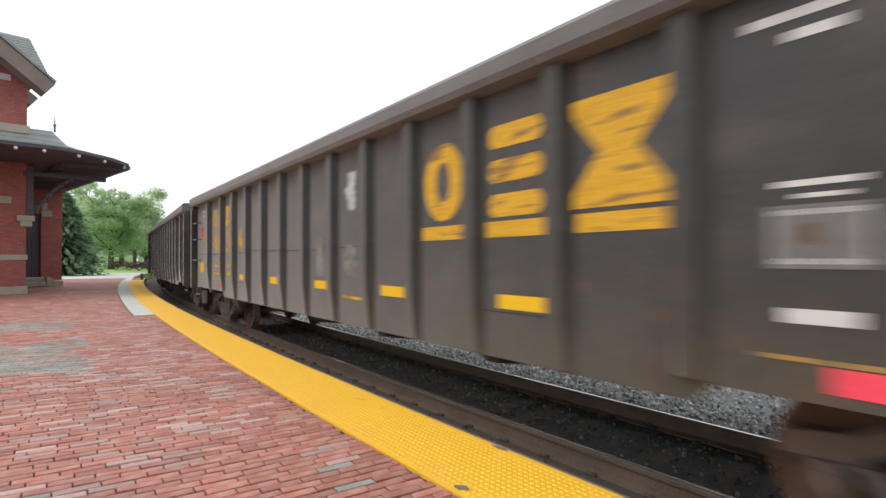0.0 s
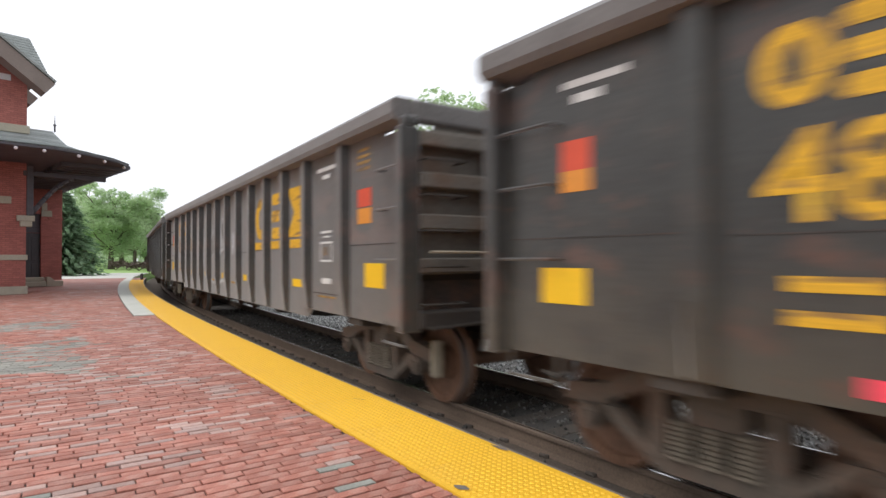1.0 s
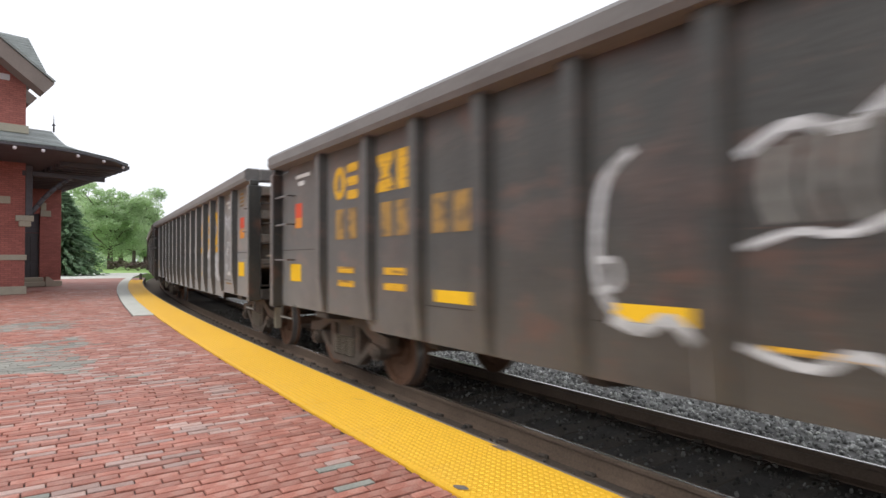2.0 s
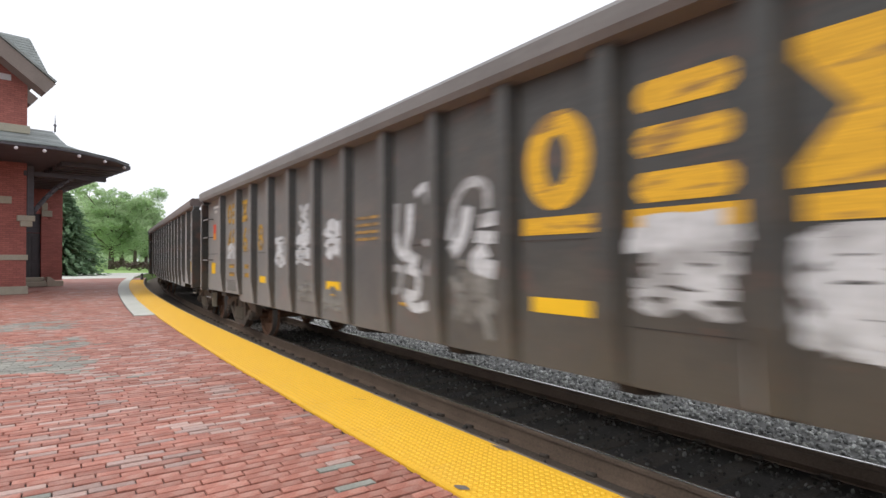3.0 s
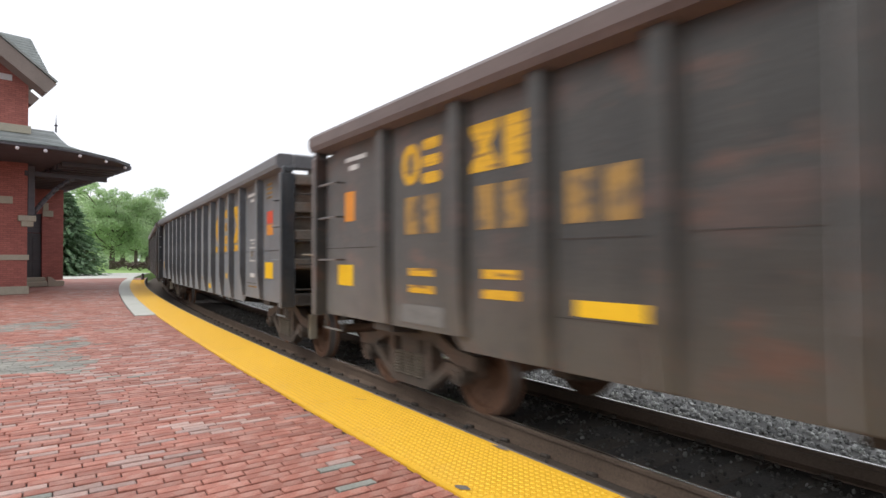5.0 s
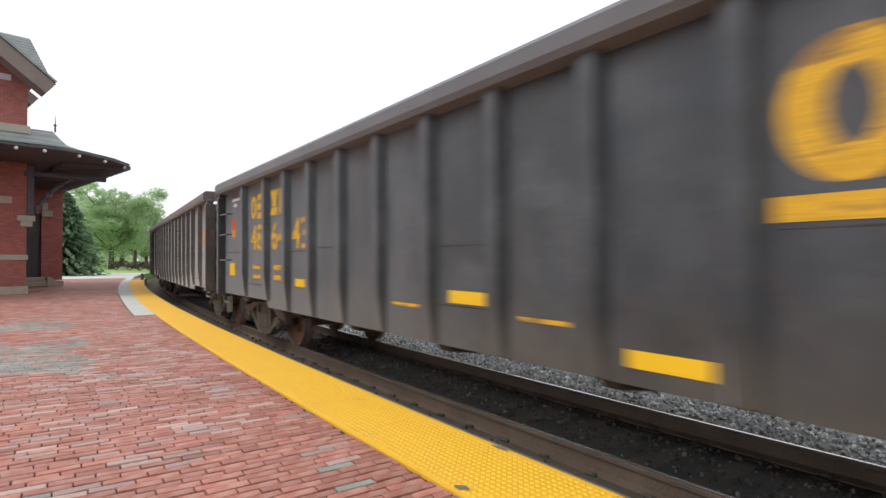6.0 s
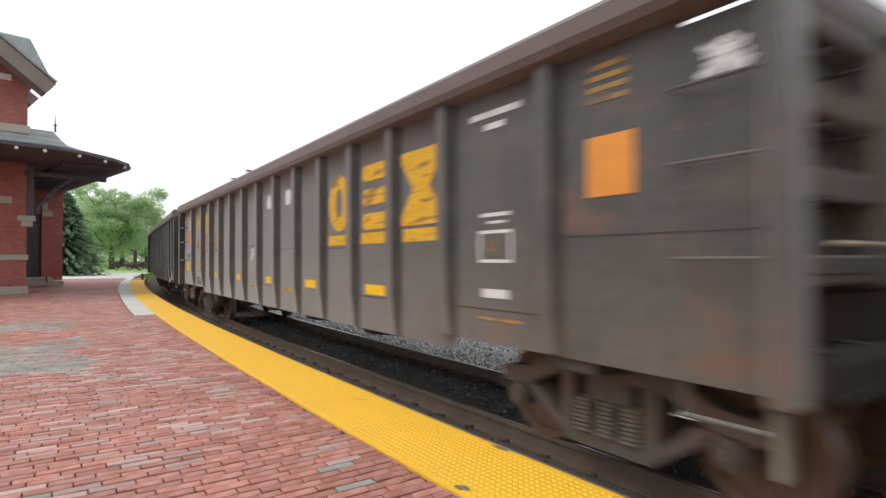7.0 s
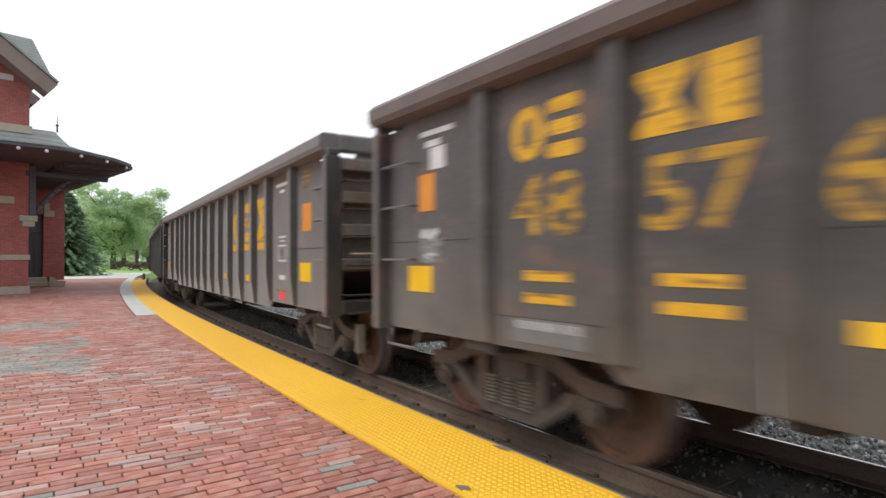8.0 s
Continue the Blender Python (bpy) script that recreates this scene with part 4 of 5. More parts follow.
        strokes(car, 5, [[(-0.3, 1.3), (-0.2, 1.1), (-0.24, 0.92)], [(-0.02, 1.28), (0.12, 1.12), (0.3, 1.06)], [(0.16, 1.02), (0.24, 0.8)]], 0.10, "spray_faint")
        for i, z, w, hh, sd in ((1, 1.95, 0.9, 0.9, 63), (2, 1.3, 0.8, 0.6, 64)):
            scrawl(car, i, z, w, hh, sd, 0.04)
        for i, z, w, hh, sd in ((3, 1.42, 0.74, 0.55, 65), (2, 1.30, 0.72, 0.60, 66), (8, 1.72, 0.66, 0.44, 67), (9, 1.58, 0.80, 0.40, 68), (9, 1.98, 0.48, 0.42, 76), (10, 1.58, 0.70, 0.46, 69), (13, 1.62, 0.70, 0.27, 70), (1, 1.40, 0.6, 0.3, 71)):
            patch(car, i, z, w, hh, sd)
        for i, z, w, hh, sd in ((9, 1.0, 0.6, 0.25, 73), (8, 0.95, 0.7, 0.25, 74), (5, 1.2, 0.5, 0.5, 75)):
            patch(car, i, z, w, hh, sd, "spray_faint")
        for k in range(4):
            mark(car, 7, 1.92 - 0.08 * k, 0.6, 0.035, "mark_faded")
    elif n == 3:
        for k in range(4):
            mark(car, 7, 1.86 - 0.08 * k, 0.5, 0.035, "mark_faded")
        for dz in (-0.15, 0.15):
            mark(car, 2, 1.48 + dz, 0.46, 0.026, "mark_white")
        for dx in (-0.22, 0.0, 0.22):
            mark(car, 2, 1.48, 0.026, 0.3, "mark_white", dx)
        for i in (9, 8, 6, 5):
            mark(car, i, 0.99, 0.45, 0.04, "mark_yellow")
        patch(car, 6, 1.55, 0.6, 0.7, 81, "primer")
        patch(car, 5, 1.7, 0.7, 0.9, 82, "primer")
        patch(car, 9, 1.6, 0.4, 0.5, 83, "primer")
        patch(car, 3, 1.42, 0.6, 0.34, 84, "primer")
    elif n == 5:
        for i in (6, 7):
            blot(car, i, 2.40, 0.25, 0.24, i)
        patch(car, 0, 2.50, 0.26, 0.15, 95, "mark_white", 0.44)
        patch(car, 8, 1.52, 0.30, 0.30, 91)
        patch(car, 8, 1.62, 0.5, 0.2, 92, "spray_faint")
        mark(car, 14, 2.36, 0.22, 0.2, "mark_white", 0.12)
        patch(car, 14, 1.52, 0.4, 0.2, 93, "spray_faint")
        patch(car, 14, 1.56, 0.24, 0.26, 94)
        mark(car, 13, 0.97, 0.6, 0.06, "mark_white")
    elif n == 6:
        mark(car, 7, 2.2, 0.3, 0.26, "mark_white")
        mark(car, 1, 0.90, 0.3, 0.12, "mark_pink")
    if n in (2, 3, 5):
        mark(car, 13, 0.93, 0.7, 0.18, "mark_plate")
    if n in (1, 3, 5):
        scrap_load(n, -h_in, h_in, {1: ((LEN / 2 - 0.65, 0.5), (LEN / 2 - 0.65, 1.0)), 3: ((LEN / 2 - 0.65, 0.4), (LEN / 2 - 0.65, 0.9)), 5: ((bay_mid(9), -1.08), (bay_mid(10) + 0.3, -1.08))}[n])


# ---- platform and track, in detail ----
def quick(name, verts, faces, material, parent=None):
    me = bpy.data.meshes.new(name)
    me.from_pydata(verts, [], faces)
    me.materials.append(material)
    ob = new(name, me)
    if parent:
        ob.parent = parent
    return ob


pavement = bpy.data.objects["pavement"]
track_bed = bpy.data.objects["track_bed"]

# sand bed under the laid bricks, and the plain brick surface farther off
bm = bmesh.new()
ribbon(bm, -3.0, 30.0, 1.0, [(-STRIP_W + 0.004, -0.02), (-9.0, -0.02)], closed=False)
tagged(link("joint_sand", bm, M["joint"]), "dark sand in the joints between the bricks", "sand", kind="structure")

# tactile strip: tiles with rows of domes
TILE = 0.918


def tile_mesh():
    bm = bmesh.new()
    box(bm, 0.002, TILE - 0.002, 0.0, STRIP_W, -0.02, 0.004)
    nx, ny = 20, 15
    for i in range(nx):
        for j in range(ny):
            x = (i + 0.5) * TILE / nx
            y = 0.028 + (j + 0.5) * (STRIP_W - 0.056) / ny
            lo = [bm.verts.new((x + 0.0155 * math.cos(a), y + 0.0155 * math.sin(a), 0.0042)) for a in (0, 1.047, 2.094, 3.1416, 4.189, 5.236)]
            hi = [bm.verts.new((x + 0.0095 * math.cos(a), y + 0.0095 * math.sin(a), 0.0090)) for a in (0, 1.047, 2.094, 3.1416, 4.189, 5.236)]
            for k in range(6):
                bm.faces.new((lo[k], lo[(k + 1) % 6], hi[(k + 1) % 6], hi[k]))
            bm.faces.new(hi)
    me = bpy.data.meshes.new("tactile_tile")
    bm.to_mesh(me)
    bm.free()
    me.materials.append(M["yellow"])
    return me


strip_ob = tagged(new("tactile_strip"), "bright yellow tactile paving strip along the platform's edge", "tactile paving", kind="structure")
tm = tile_mesh()
for k in range(-6, int(PLAT_END / TILE) + 1):
    ob = new("tactile_tile", tm)
    ob.parent = strip_ob
    ob.matrix_basis = along_pose(k * TILE, 0.0, 0.0) @ pose(0, 0, random.uniform(-0.0015, 0.0015))

# scuffs and a crack in the strip
for s, right, ln, wd, turn in ((9.88, -0.41, 0.33, 0.012, 82), (4.60, -0.03, 0.16, 0.03, 4), (4.23, -0.62, 0.10, 0.05, 20), (12.6, -0.5, 0.2, 0.01, 70), (6.3, -0.2, 0.12, 0.012, 35)):
    bm = bmesh.new()
    n = 7
    rs = random.Random(int(s * 100))
    up, dn = [], []
    for k in range(n):
        x = -ln / 2 + ln * k / (n - 1)
        w = wd * (0.25 + math.sin(math.pi * k / (n - 1))) * rs.uniform(0.5, 1.0)
        up.append(bm.verts.new((x, w / 2, 0)))
        dn.append(bm.verts.new((x, -w / 2, 0)))
    for k in range(n - 1):
        bm.faces.new((dn[k], dn[k + 1], up[k + 1], up[k]))
    ob = link("scuff", bm, M["edge"], strip_ob)
    ob.matrix_basis = along_pose(s, right, 0.0118) @ pose(0, 0, 0, 0, 0, turn)

# pale kerb where the old platform ends, beside the strip
bm = bmesh.new()
ribbon(bm, 16.1, 26.0, 0.8, [(-STRIP_W - 0.01, 0.010), (-1.10, 0.010), (-1.10, -0.03), (-STRIP_W - 0.01, -0.03)])
bmk = bmesh.new()
ribbon(bmk, 26.0, PLAT_END + 5.0, 0.8, [(-STRIP_W - 0.01, 0.012), (-1.12, 0.012), (-1.12, -0.03), (-STRIP_W - 0.01, -0.03)])
tagged(link("kerb", bm, M["concrete"]), "pale concrete kerb band beside the yellow strip", "kerb", kind="structure")
tagged(link("kerb", bmk, M["concrete"]), "pale concrete kerb band beside the yellow strip", "kerb", kind="structure")

# laid bricks, their length across the platform
PL, PW = 0.232, 0.077
rng = random.Random(7)


def paver_mesh(m, k):
    r = random.Random(k)
    bm = bmesh.new()
    box(bm, -PW / 2 + 0.006, PW / 2 - 0.006, -PL / 2 + 0.004, PL / 2 - 0.004, -0.03, 0.0)
    tops = [e for e in bm.edges if all(v.co.z > -0.001 for v in e.verts)]
    bmesh.ops.bevel(bm, geom=tops, offset=0.0035, segments=1, affect='EDGES')
    for v in bm.verts:
        v.co.z += r.uniform(-0.001, 0.001)
    me = bpy.data.meshes.new("paver")
    bm.to_mesh(me)
    bm.free()
    me.materials.append(M[m])
    return me


PAVER = [paver_mesh("paver", k) for k in range(4)]
PAVER_GREY = [paver_mesh("paver_grey", k) for k in range(3)]
PAVER_PALE = [paver_mesh("paver_pale", k) for k in range(3)]
far_v, far_f, far_gv, far_gf, far_pv, far_pf = [], [], [], [], [], []


def add_far(vs, fs, m, cut=0.0):
    n = len(vs)
    a, b = PW / 2 - 0.006, PL / 2 - 0.004
    for x, y, z in ((-a, -b, -.025), (a, -b, -.025), (a, b, -.025), (-a, b, -.025), (-a + .003, -b + .003, 0), (a - .003, -b + .003, 0), (a - .003, b - .003, 0), (-a + .003, b - .003, 0), (-a, -b, -.005), (a, -b, -.005), (a, b, -.005), (-a, b, -.005)):
        vs.append(tuple(m @ Vector((x, max(y, -b + cut), z))))
    fs.append((n + 4, n + 5, n + 6, n + 7))
    for k in range(4):
        q = (k + 1) % 4
        fs.append((n + 8 + k, n + 8 + q, n + 4 + q, n + 4 + k))
        fs.append((n + k, n + q, n + 8 + q, n + 8 + k))


def is_grey(s, right):
    if 9.2 + 0.35 * math.sin(right * 4) < s < 12.4 + 0.3 * math.sin(right * 5) and right < -2.15 - 0.12 * math.sin(s * 3) and right > -5.5:
        return rng.random() < 0.82
    if 14.2 < s < 15.9 and -5.2 < right < -2.2:
        return rng.random() < 0.7
    return rng.random() < 0.009


named = 0
for i in range(-38, 390):
    s = i * PW
    shift = (0.5 if i % 2 else 0.0) + rng.uniform(-0.2, 0.2)
    j = 0
    while True:
        right = -STRIP_W - (j + shift - 0.5) * PL
        j += 1
        if right < -8.9:
            break
        limit = -1.125 if s > 16.05 else -STRIP_W - 0.012
        cut = max(0.0, right + PL / 2 - limit)
        if cut > PL - 0.03:
            continue
        sway = 0.014 * math.sin(s * 1.7 + right * 0.8)
        m = along_pose(s + sway, right, 0.004 * math.sin(s * 2.1 + right * 2.7) - 0.003 + rng.uniform(-0.003, 0.003)) @ pose(0, 0, 0, rng.uniform(-0.9, 0.9), rng.uniform(-1.4, 1.4), rng.uniform(-2.2, 2.2))
        grey = is_grey(s, right)
        # more pale bricks in the middle stretch, as painted reflection of the sky
        pale = not grey and rng.random() < (0.24 if 6.2 < s < 10.5 else 0.13 if s > 5.2 else 0.045)
        if cut:
            add_far(far_v, far_f, m, cut)
        elif 4.0 < s < 5.6 and right > -3.1 and named < 300:
            named += 1
            ob = new("paving_brick", rng.choice(PAVER_GREY if grey else PAVER_PALE if pale else PAVER))
            ob.parent = pavement
            ob.matrix_basis = m
        elif grey:
            add_far(far_gv, far_gf, m)
        elif pale:
            add_far(far_pv, far_pf, m)
        else:
            add_far(far_v, far_f, m)
quick("brick_paving", far_v, far_f, M["paver_far"], pavement)["kind"] = "stuff"
quick("pale_paving", far_pv, far_pf, M["paver_pale_far"], pavement)["kind"] = "stuff"
quick("grey_paving", far_gv, far_gf, M["paver_grey_far"], pavement)["kind"] = "stuff"

# cross ties and rail clips
tie_me = bpy.data.meshes.new("tie")
bm = bmesh.new()
box(bm, -0.115, 0.115, -1.30, 1.30, -0.19, 0.0)
bevelled(bm, 0.012).to_mesh(tie_me)
bm.free()
tie_me.materials.append(M["tie"])
clip_me = bpy.data.meshes.new("rail_clip")
bm = bmesh.new()
box(bm, -0.085, 0.085, -0.16, 0.16, 0.0, 0.014)
for yy in (-0.10, 0.10):
    rod(bm, (-0.035, yy - 0.015, 0.03), (0.04, yy + 0.015, 0.036), 0.017, seg=6)
    rod(bm, (-0.02, yy, 0.01), (-0.02, yy, 0.05), 0.014, seg=6)
bm.to_mesh(clip_me)
bm.free()
clip_me.materials.append(M["tie"])
for k in range(-20, 110):
    s = k * 0.52 + random.uniform(-0.02, 0.02)
    ob = new("tie", tie_me)
    ob.parent = track_bed
    ob.matrix_basis = along_pose(s, TRACK, ZR - 0.182) @ pose(0, 0, 0, 0.5, 0, 0)
    if -4 < k < 80:
        for c, lift in ((RAIL_A, CANT), (RAIL_B, -CANT)):
            ob = new("rail_clip", clip_me)
            ob.parent = track_bed
            ob.matrix_basis = along_pose(s, c, ZR - 0.181 + lift)

# loose stones
PHI = (1 + 5 ** 0.5) / 2
ICO_V = [Vector(v).normalized() for v in ((-1, PHI, 0), (1, PHI, 0), (-1, -PHI, 0), (1, -PHI, 0), (0, -1, PHI), (0, 1, PHI), (0, -1, -PHI), (0, 1, -PHI), (PHI, 0, -1), (PHI, 0, 1), (-PHI, 0, -1), (-PHI, 0, 1))]
ICO_F = [(0, 11, 5), (0, 5, 1), (0, 1, 7), (0, 7, 10), (0, 10, 11), (1, 5, 9), (5, 11, 4), (11, 10, 2), (10, 7, 6), (7, 1, 8), (3, 9, 4), (3, 4, 2), (3, 2, 6), (3, 6, 8), (3, 8, 9), (4, 9, 5), (2, 4, 11), (6, 2, 10), (8, 6, 7), (9, 8, 1)]


def stones(name, count, place, size, material, parent, seed):
    r = random.Random(seed)
    vs, fs = [], []
    for _ in range(count):
        p = place(r)
        n = len(vs)
        sz = r.uniform(*size)
        rot = Euler((r.uniform(0, 6), r.uniform(0, 6), r.uniform(0, 6))).to_matrix()
        k = Vector((r.uniform(0.6, 1.2), r.uniform(0.6, 1.2), r.uniform(0.5, 0.9))) * sz
        for v in ICO_V:
            q = rot @ Vector((v.x * k.x, v.y * k.y, v.z * k.z)) * r.uniform(0.78, 1.15)
            vs.append(tuple(p + q))
        fs.extend(tuple(n + i for i in f) for f in ICO_F)
    quick(name, vs, fs, material, parent)["kind"] = "stuff"


def shoulder(r):
    s = 1.0 + 24.0 * r.random() ** 1.3
    right = 2.71 + 2.4 * r.random() ** 1.6
    return along(s, right, ZR - 0.20 + 0.04 * min(1.0, (right - 2.71) / 0.3) + r.uniform(-0.015, 0.025))


def between(r):
    return along(r.uniform(0.0, 22.0), r.uniform(1.20, 2.47), ZR - 0.19 + r.uniform(-0.03, 0.03))


def verge(r):
    return along(r.uniform(0.5, 20.0), r.uniform(0.08, 0.97), ZR - 0.155 + r.uniform(-0.03, 0.02))


shoulder_ob = bpy.data.objects["ballast_shoulder"]
stones("ballast_stones", 15000, shoulder, (0.016, 0.034), M["stone"], shoulder_ob, 3)
stones("dark_stones", 5200, between, (0.012, 0.026), M["stone_dark"], track_bed, 4)
stones("dark_stones", 900, verge, (0.016, 0.03), M["stone_dark"], track_bed, 5)
stones("grey_stones", 1500, between, (0.012, 0.026), M["stone_mid"], track_bed, 6)


# ---- the station: x runs across it (n), y away from the camera (d) ----
BA = 0.80
STATION = Matrix(((math.cos(BA), -math.sin(BA), 0, 0), (math.sin(BA), math.cos(BA), 0, 0), (0, 0, 1, 0), (0, 0, 0, 1)))


def brick_wall_material():
    m = mat("brick_wall", (0.42, 0.142, 0.118), 0.85, var=0.2, scale=1.2, fine=30, bump=0.0)
    t = m.node_tree
    nd, ln = t.nodes, t.links
    b = nd["Principled BSDF"]
    src = b.inputs["Base Color"].links[0].from_socket
    co = nd.new("ShaderNodeTexCoord")
    sep = nd.new("ShaderNodeSeparateXYZ")
    ln.new(co.outputs["Object"], sep.inputs[0])
    ad = nd.new("ShaderNodeMath")
    ad.operation = 'ADD'
    ln.new(sep.outputs["X"], ad.inputs[0])
    ln.new(sep.outputs["Y"], ad.inputs[1])
    cb = nd.new("ShaderNodeCombineXYZ")
    ln.new(ad.outputs[0], cb.inputs["X"])
    ln.new(sep.outputs["Z"], cb.inputs["Y"])
    br = nd.new("ShaderNodeTexBrick")
    br.inputs["Scale"].default_value = 1.0
    br.inputs["Brick Width"].default_value = 0.215
    br.inputs["Row Height"].default_value = 0.075
    br.inputs["Mortar Size"].default_value = 0.007
    br.inputs["Color1"].default_value = (1, 1, 1, 1)
    br.inputs["Color2"].default_value = (0.75, 0.75, 0.75, 1)
    br.inputs["Mortar"].default_value = (0.55, 0.6, 0.6, 1)
    ln.new(cb.outputs[0], br.inputs["Vector"])
    mx = nd.new("ShaderNodeMix")
    mx.data_type = 'RGBA'
    mx.blend_type = 'MULTIPLY'
    mx.inputs["Factor"].default_value = 1.0
    ln.new(src, mx.inputs["A"])
    ln.new(br.outputs["Color"], mx.inputs["B"])
    ln.new(mx.outputs["Result"], b.inputs["Base Color"])
    bp = nd.new("ShaderNodeBump")
    bp.inputs["Strength"].default_value = 0.6
    bp.inputs["Distance"].default_value = 0.008
    ln.new(br.outputs["Fac"], bp.inputs["Height"])
    bp.invert = True
    ln.new(bp.outputs[0], b.inputs["Normal"])
    return m


M["brick_wall"] = brick_wall_material()
station = tagged(new("station_building"), "red brick station house with slate roofs and deep bracketed eaves", "station")
station.matrix_basis = STATION


def bpart(name, boxes, m, label="", bev=0.0):
    bm = bmesh.new()
    for b in boxes:
        box(bm, *b)
    if bev:
        bevelled(bm, bev)
    return part(name, bm, m, station, label)


NA, DA = 4.27, 25.9       # near corner of the front block
NB, DB = 7.0, 33.5        # corner of the rear block
EN, ED, EZ = 7.27, 24.2, 5.0   # eave corner
# walls
bpart("wall", [(-7.5, NA, DA, DA + 0.4, 0.3, 8.6)], M["brick_wall"])
bpart("wall", [(NA - 0.4, NA, DA + 0.4, DB + 6, 0.3, 8.6)], M["brick_wall"])
bpart("wall", [(-7.5, -7.1, DA + 0.4, DB + 6, 0.3, 8.6)], M["brick_wall"])
bpart("wall", [(-7.5, NB, DB + 6.0, DB + 6.4, 0.0, 8.6)], M["brick_wall"])
# rear block with a doorway
DOOR0, DOOR1 = 5.35, 6.12
bpart("wall", [(DOOR1, NB, DB, DB + 0.4, 0.28, 5.0)], M["brick_wall"])
bpart("wall", [(NA, DOOR0, DB, DB + 0.4, 0.28, 5.0)], M["brick_wall"])
bpart("wall", [(DOOR0, DOOR1, DB, DB + 0.4, 3.55, 5.0)], M["brick_wall"])
bpart("wall", [(NB - 0.4, NB, DB + 0.4, DB + 6, 0.28, 5.0)], M["brick_wall"])
door = bpart("door", [(DOOR0 - 0.02, DOOR1 + 0.02, DB + 0.16, DB + 0.22, 0.3, 2.6)], M["door"], "dark panelled wooden door")
for z0, z1 in ((0.5, 1.1), (1.25, 2.4)):
    for x0 in (DOOR0 + 0.08, DOOR0 + 0.42):
        bm = bmesh.new()
        box(bm, x0, x0 + 0.26, DB + 0.135, DB + 0.157, z0, z1)
        part("door_panel", bevelled(bm, 0.008), M["door"], door)
bpart("transom", [(DOOR0 - 0.02, DOOR1 + 0.02, DB + 0.14, DB + 0.22, 2.62, 3.55)], M["dark_wood"], "dark transom over the door")
# stone courses
bpart("base_course", [(-7.56, NA + 0.06, DA - 0.06, DA + 0.42, 0.0, 0.30)], M["sandstone"], "grey stone base course", 0.02)
bpart("base_course", [(DOOR1, NB + 0.06, DB - 0.06, DB + 0.42, 0.0, 0.24)], M["sandstone"], "", 0.02)
bpart("stone_band", [(-7.54, NA + 0.05, DA - 0.05, DA + 0.05, 1.27, 1.47)], M["sandstone"], "pale sandstone string course", 0.012)
bpart("stone_band", [(-7.53, NA - 0.45, DA - 0.045, DA + 0.05, 3.35, 3.62)], M["sandstone"], "", 0.012)
bpart("stone_block", [(NA - 1.3, NA - 0.95, DA - 0.043, DA + 0.05, 3.63, 4.15)], M["sandstone"], "", 0.012)
bpart("stone_band", [(-7.54, NA + 0.08, DA - 0.08, DA + 0.05, 6.0, 6.30)], M["sandstone"], "", 0.015)
bpart("stone_block", [(DOOR1 + 0.01, DOOR1 + 0.45, DB - 0.04, DB + 0.05, 3.42, 3.72)], M["sandstone"], "", 0.01)
bpart("stone_block", [(DOOR1 + 0.02, DOOR1 + 0.25, DB - 0.04, DB + 0.05, 3.73, 4.1)], M["sandstone"], "", 0.01)
bpart("string_course", [(DOOR1 + 0.3, NB + 0.03, DB - 0.03, DB + 0.05, 3.30, 3.38)], M["brick_wall"], "", 0.01)
bpart("quoin", [(NA - 0.9, NA - 0.5, DA - 0.043, DA + 0.05, 7.9, 8.12)], M["pale_paint"], "", 0.01)
bpart("step", [(DOOR0 - 0.15, DOOR1 + 0.1, DB - 0.75, DB - 0.02, 0.0, 0.24)], M["sandstone"], "worn stone door step", 0.03)
bpart("step", [(DOOR0 - 0.15, DOOR1 + 0.1, DB - 0.38, DB - 0.02, 0.24, 0.44)], M["sandstone"], "", 0.03)
bm = bmesh.new()
prism(bm, [(0, 0), (0.62, 0), (0.5, 0.12), (0.12, 0.46), (0, 0.46)], lambda u, v: (DOOR1 + 0.12 + u, DB - 0.75, v), lambda u, v: (DOOR1 + 0.12 + u, DB - 0.35, v))
part("step_cheek", bm, M["sandstone"], station)

# skirt roof with bellcast eaves round three sides: (inset, height)
PROF = [(0.0, EZ), (0.6, EZ + 0.24), (1.15, EZ + 0.46), (1.7, EZ + 0.74), (1.9, EZ + 1.0), (2.1, EZ + 1.30)]
W0, D1 = -9.5, 34.9


# eave line and the line of its roof's upper edge: straight front, rounded corner, straight side
EAVE = [(W0, 22.06), (4.45, 22.06), (5.33, 22.40), (6.44, 23.20), (EN, ED), (EN, D1), (W0, D1)]
CROWN = [(W0 + 2.1, 26.30), (4.60, 26.30), (4.90, 26.31), (5.08, 26.33), (EN - 2.1, 26.38), (EN - 2.1, D1 - 2.1), (W0 + 2.1, D1 - 2.1)]


def ring_at(u, z):
    t = u / 2.1
    return [(a[0] + (b[0] - a[0]) * t, a[1] + (b[1] - a[1]) * t, z) for a, b in zip(EAVE, CROWN)]


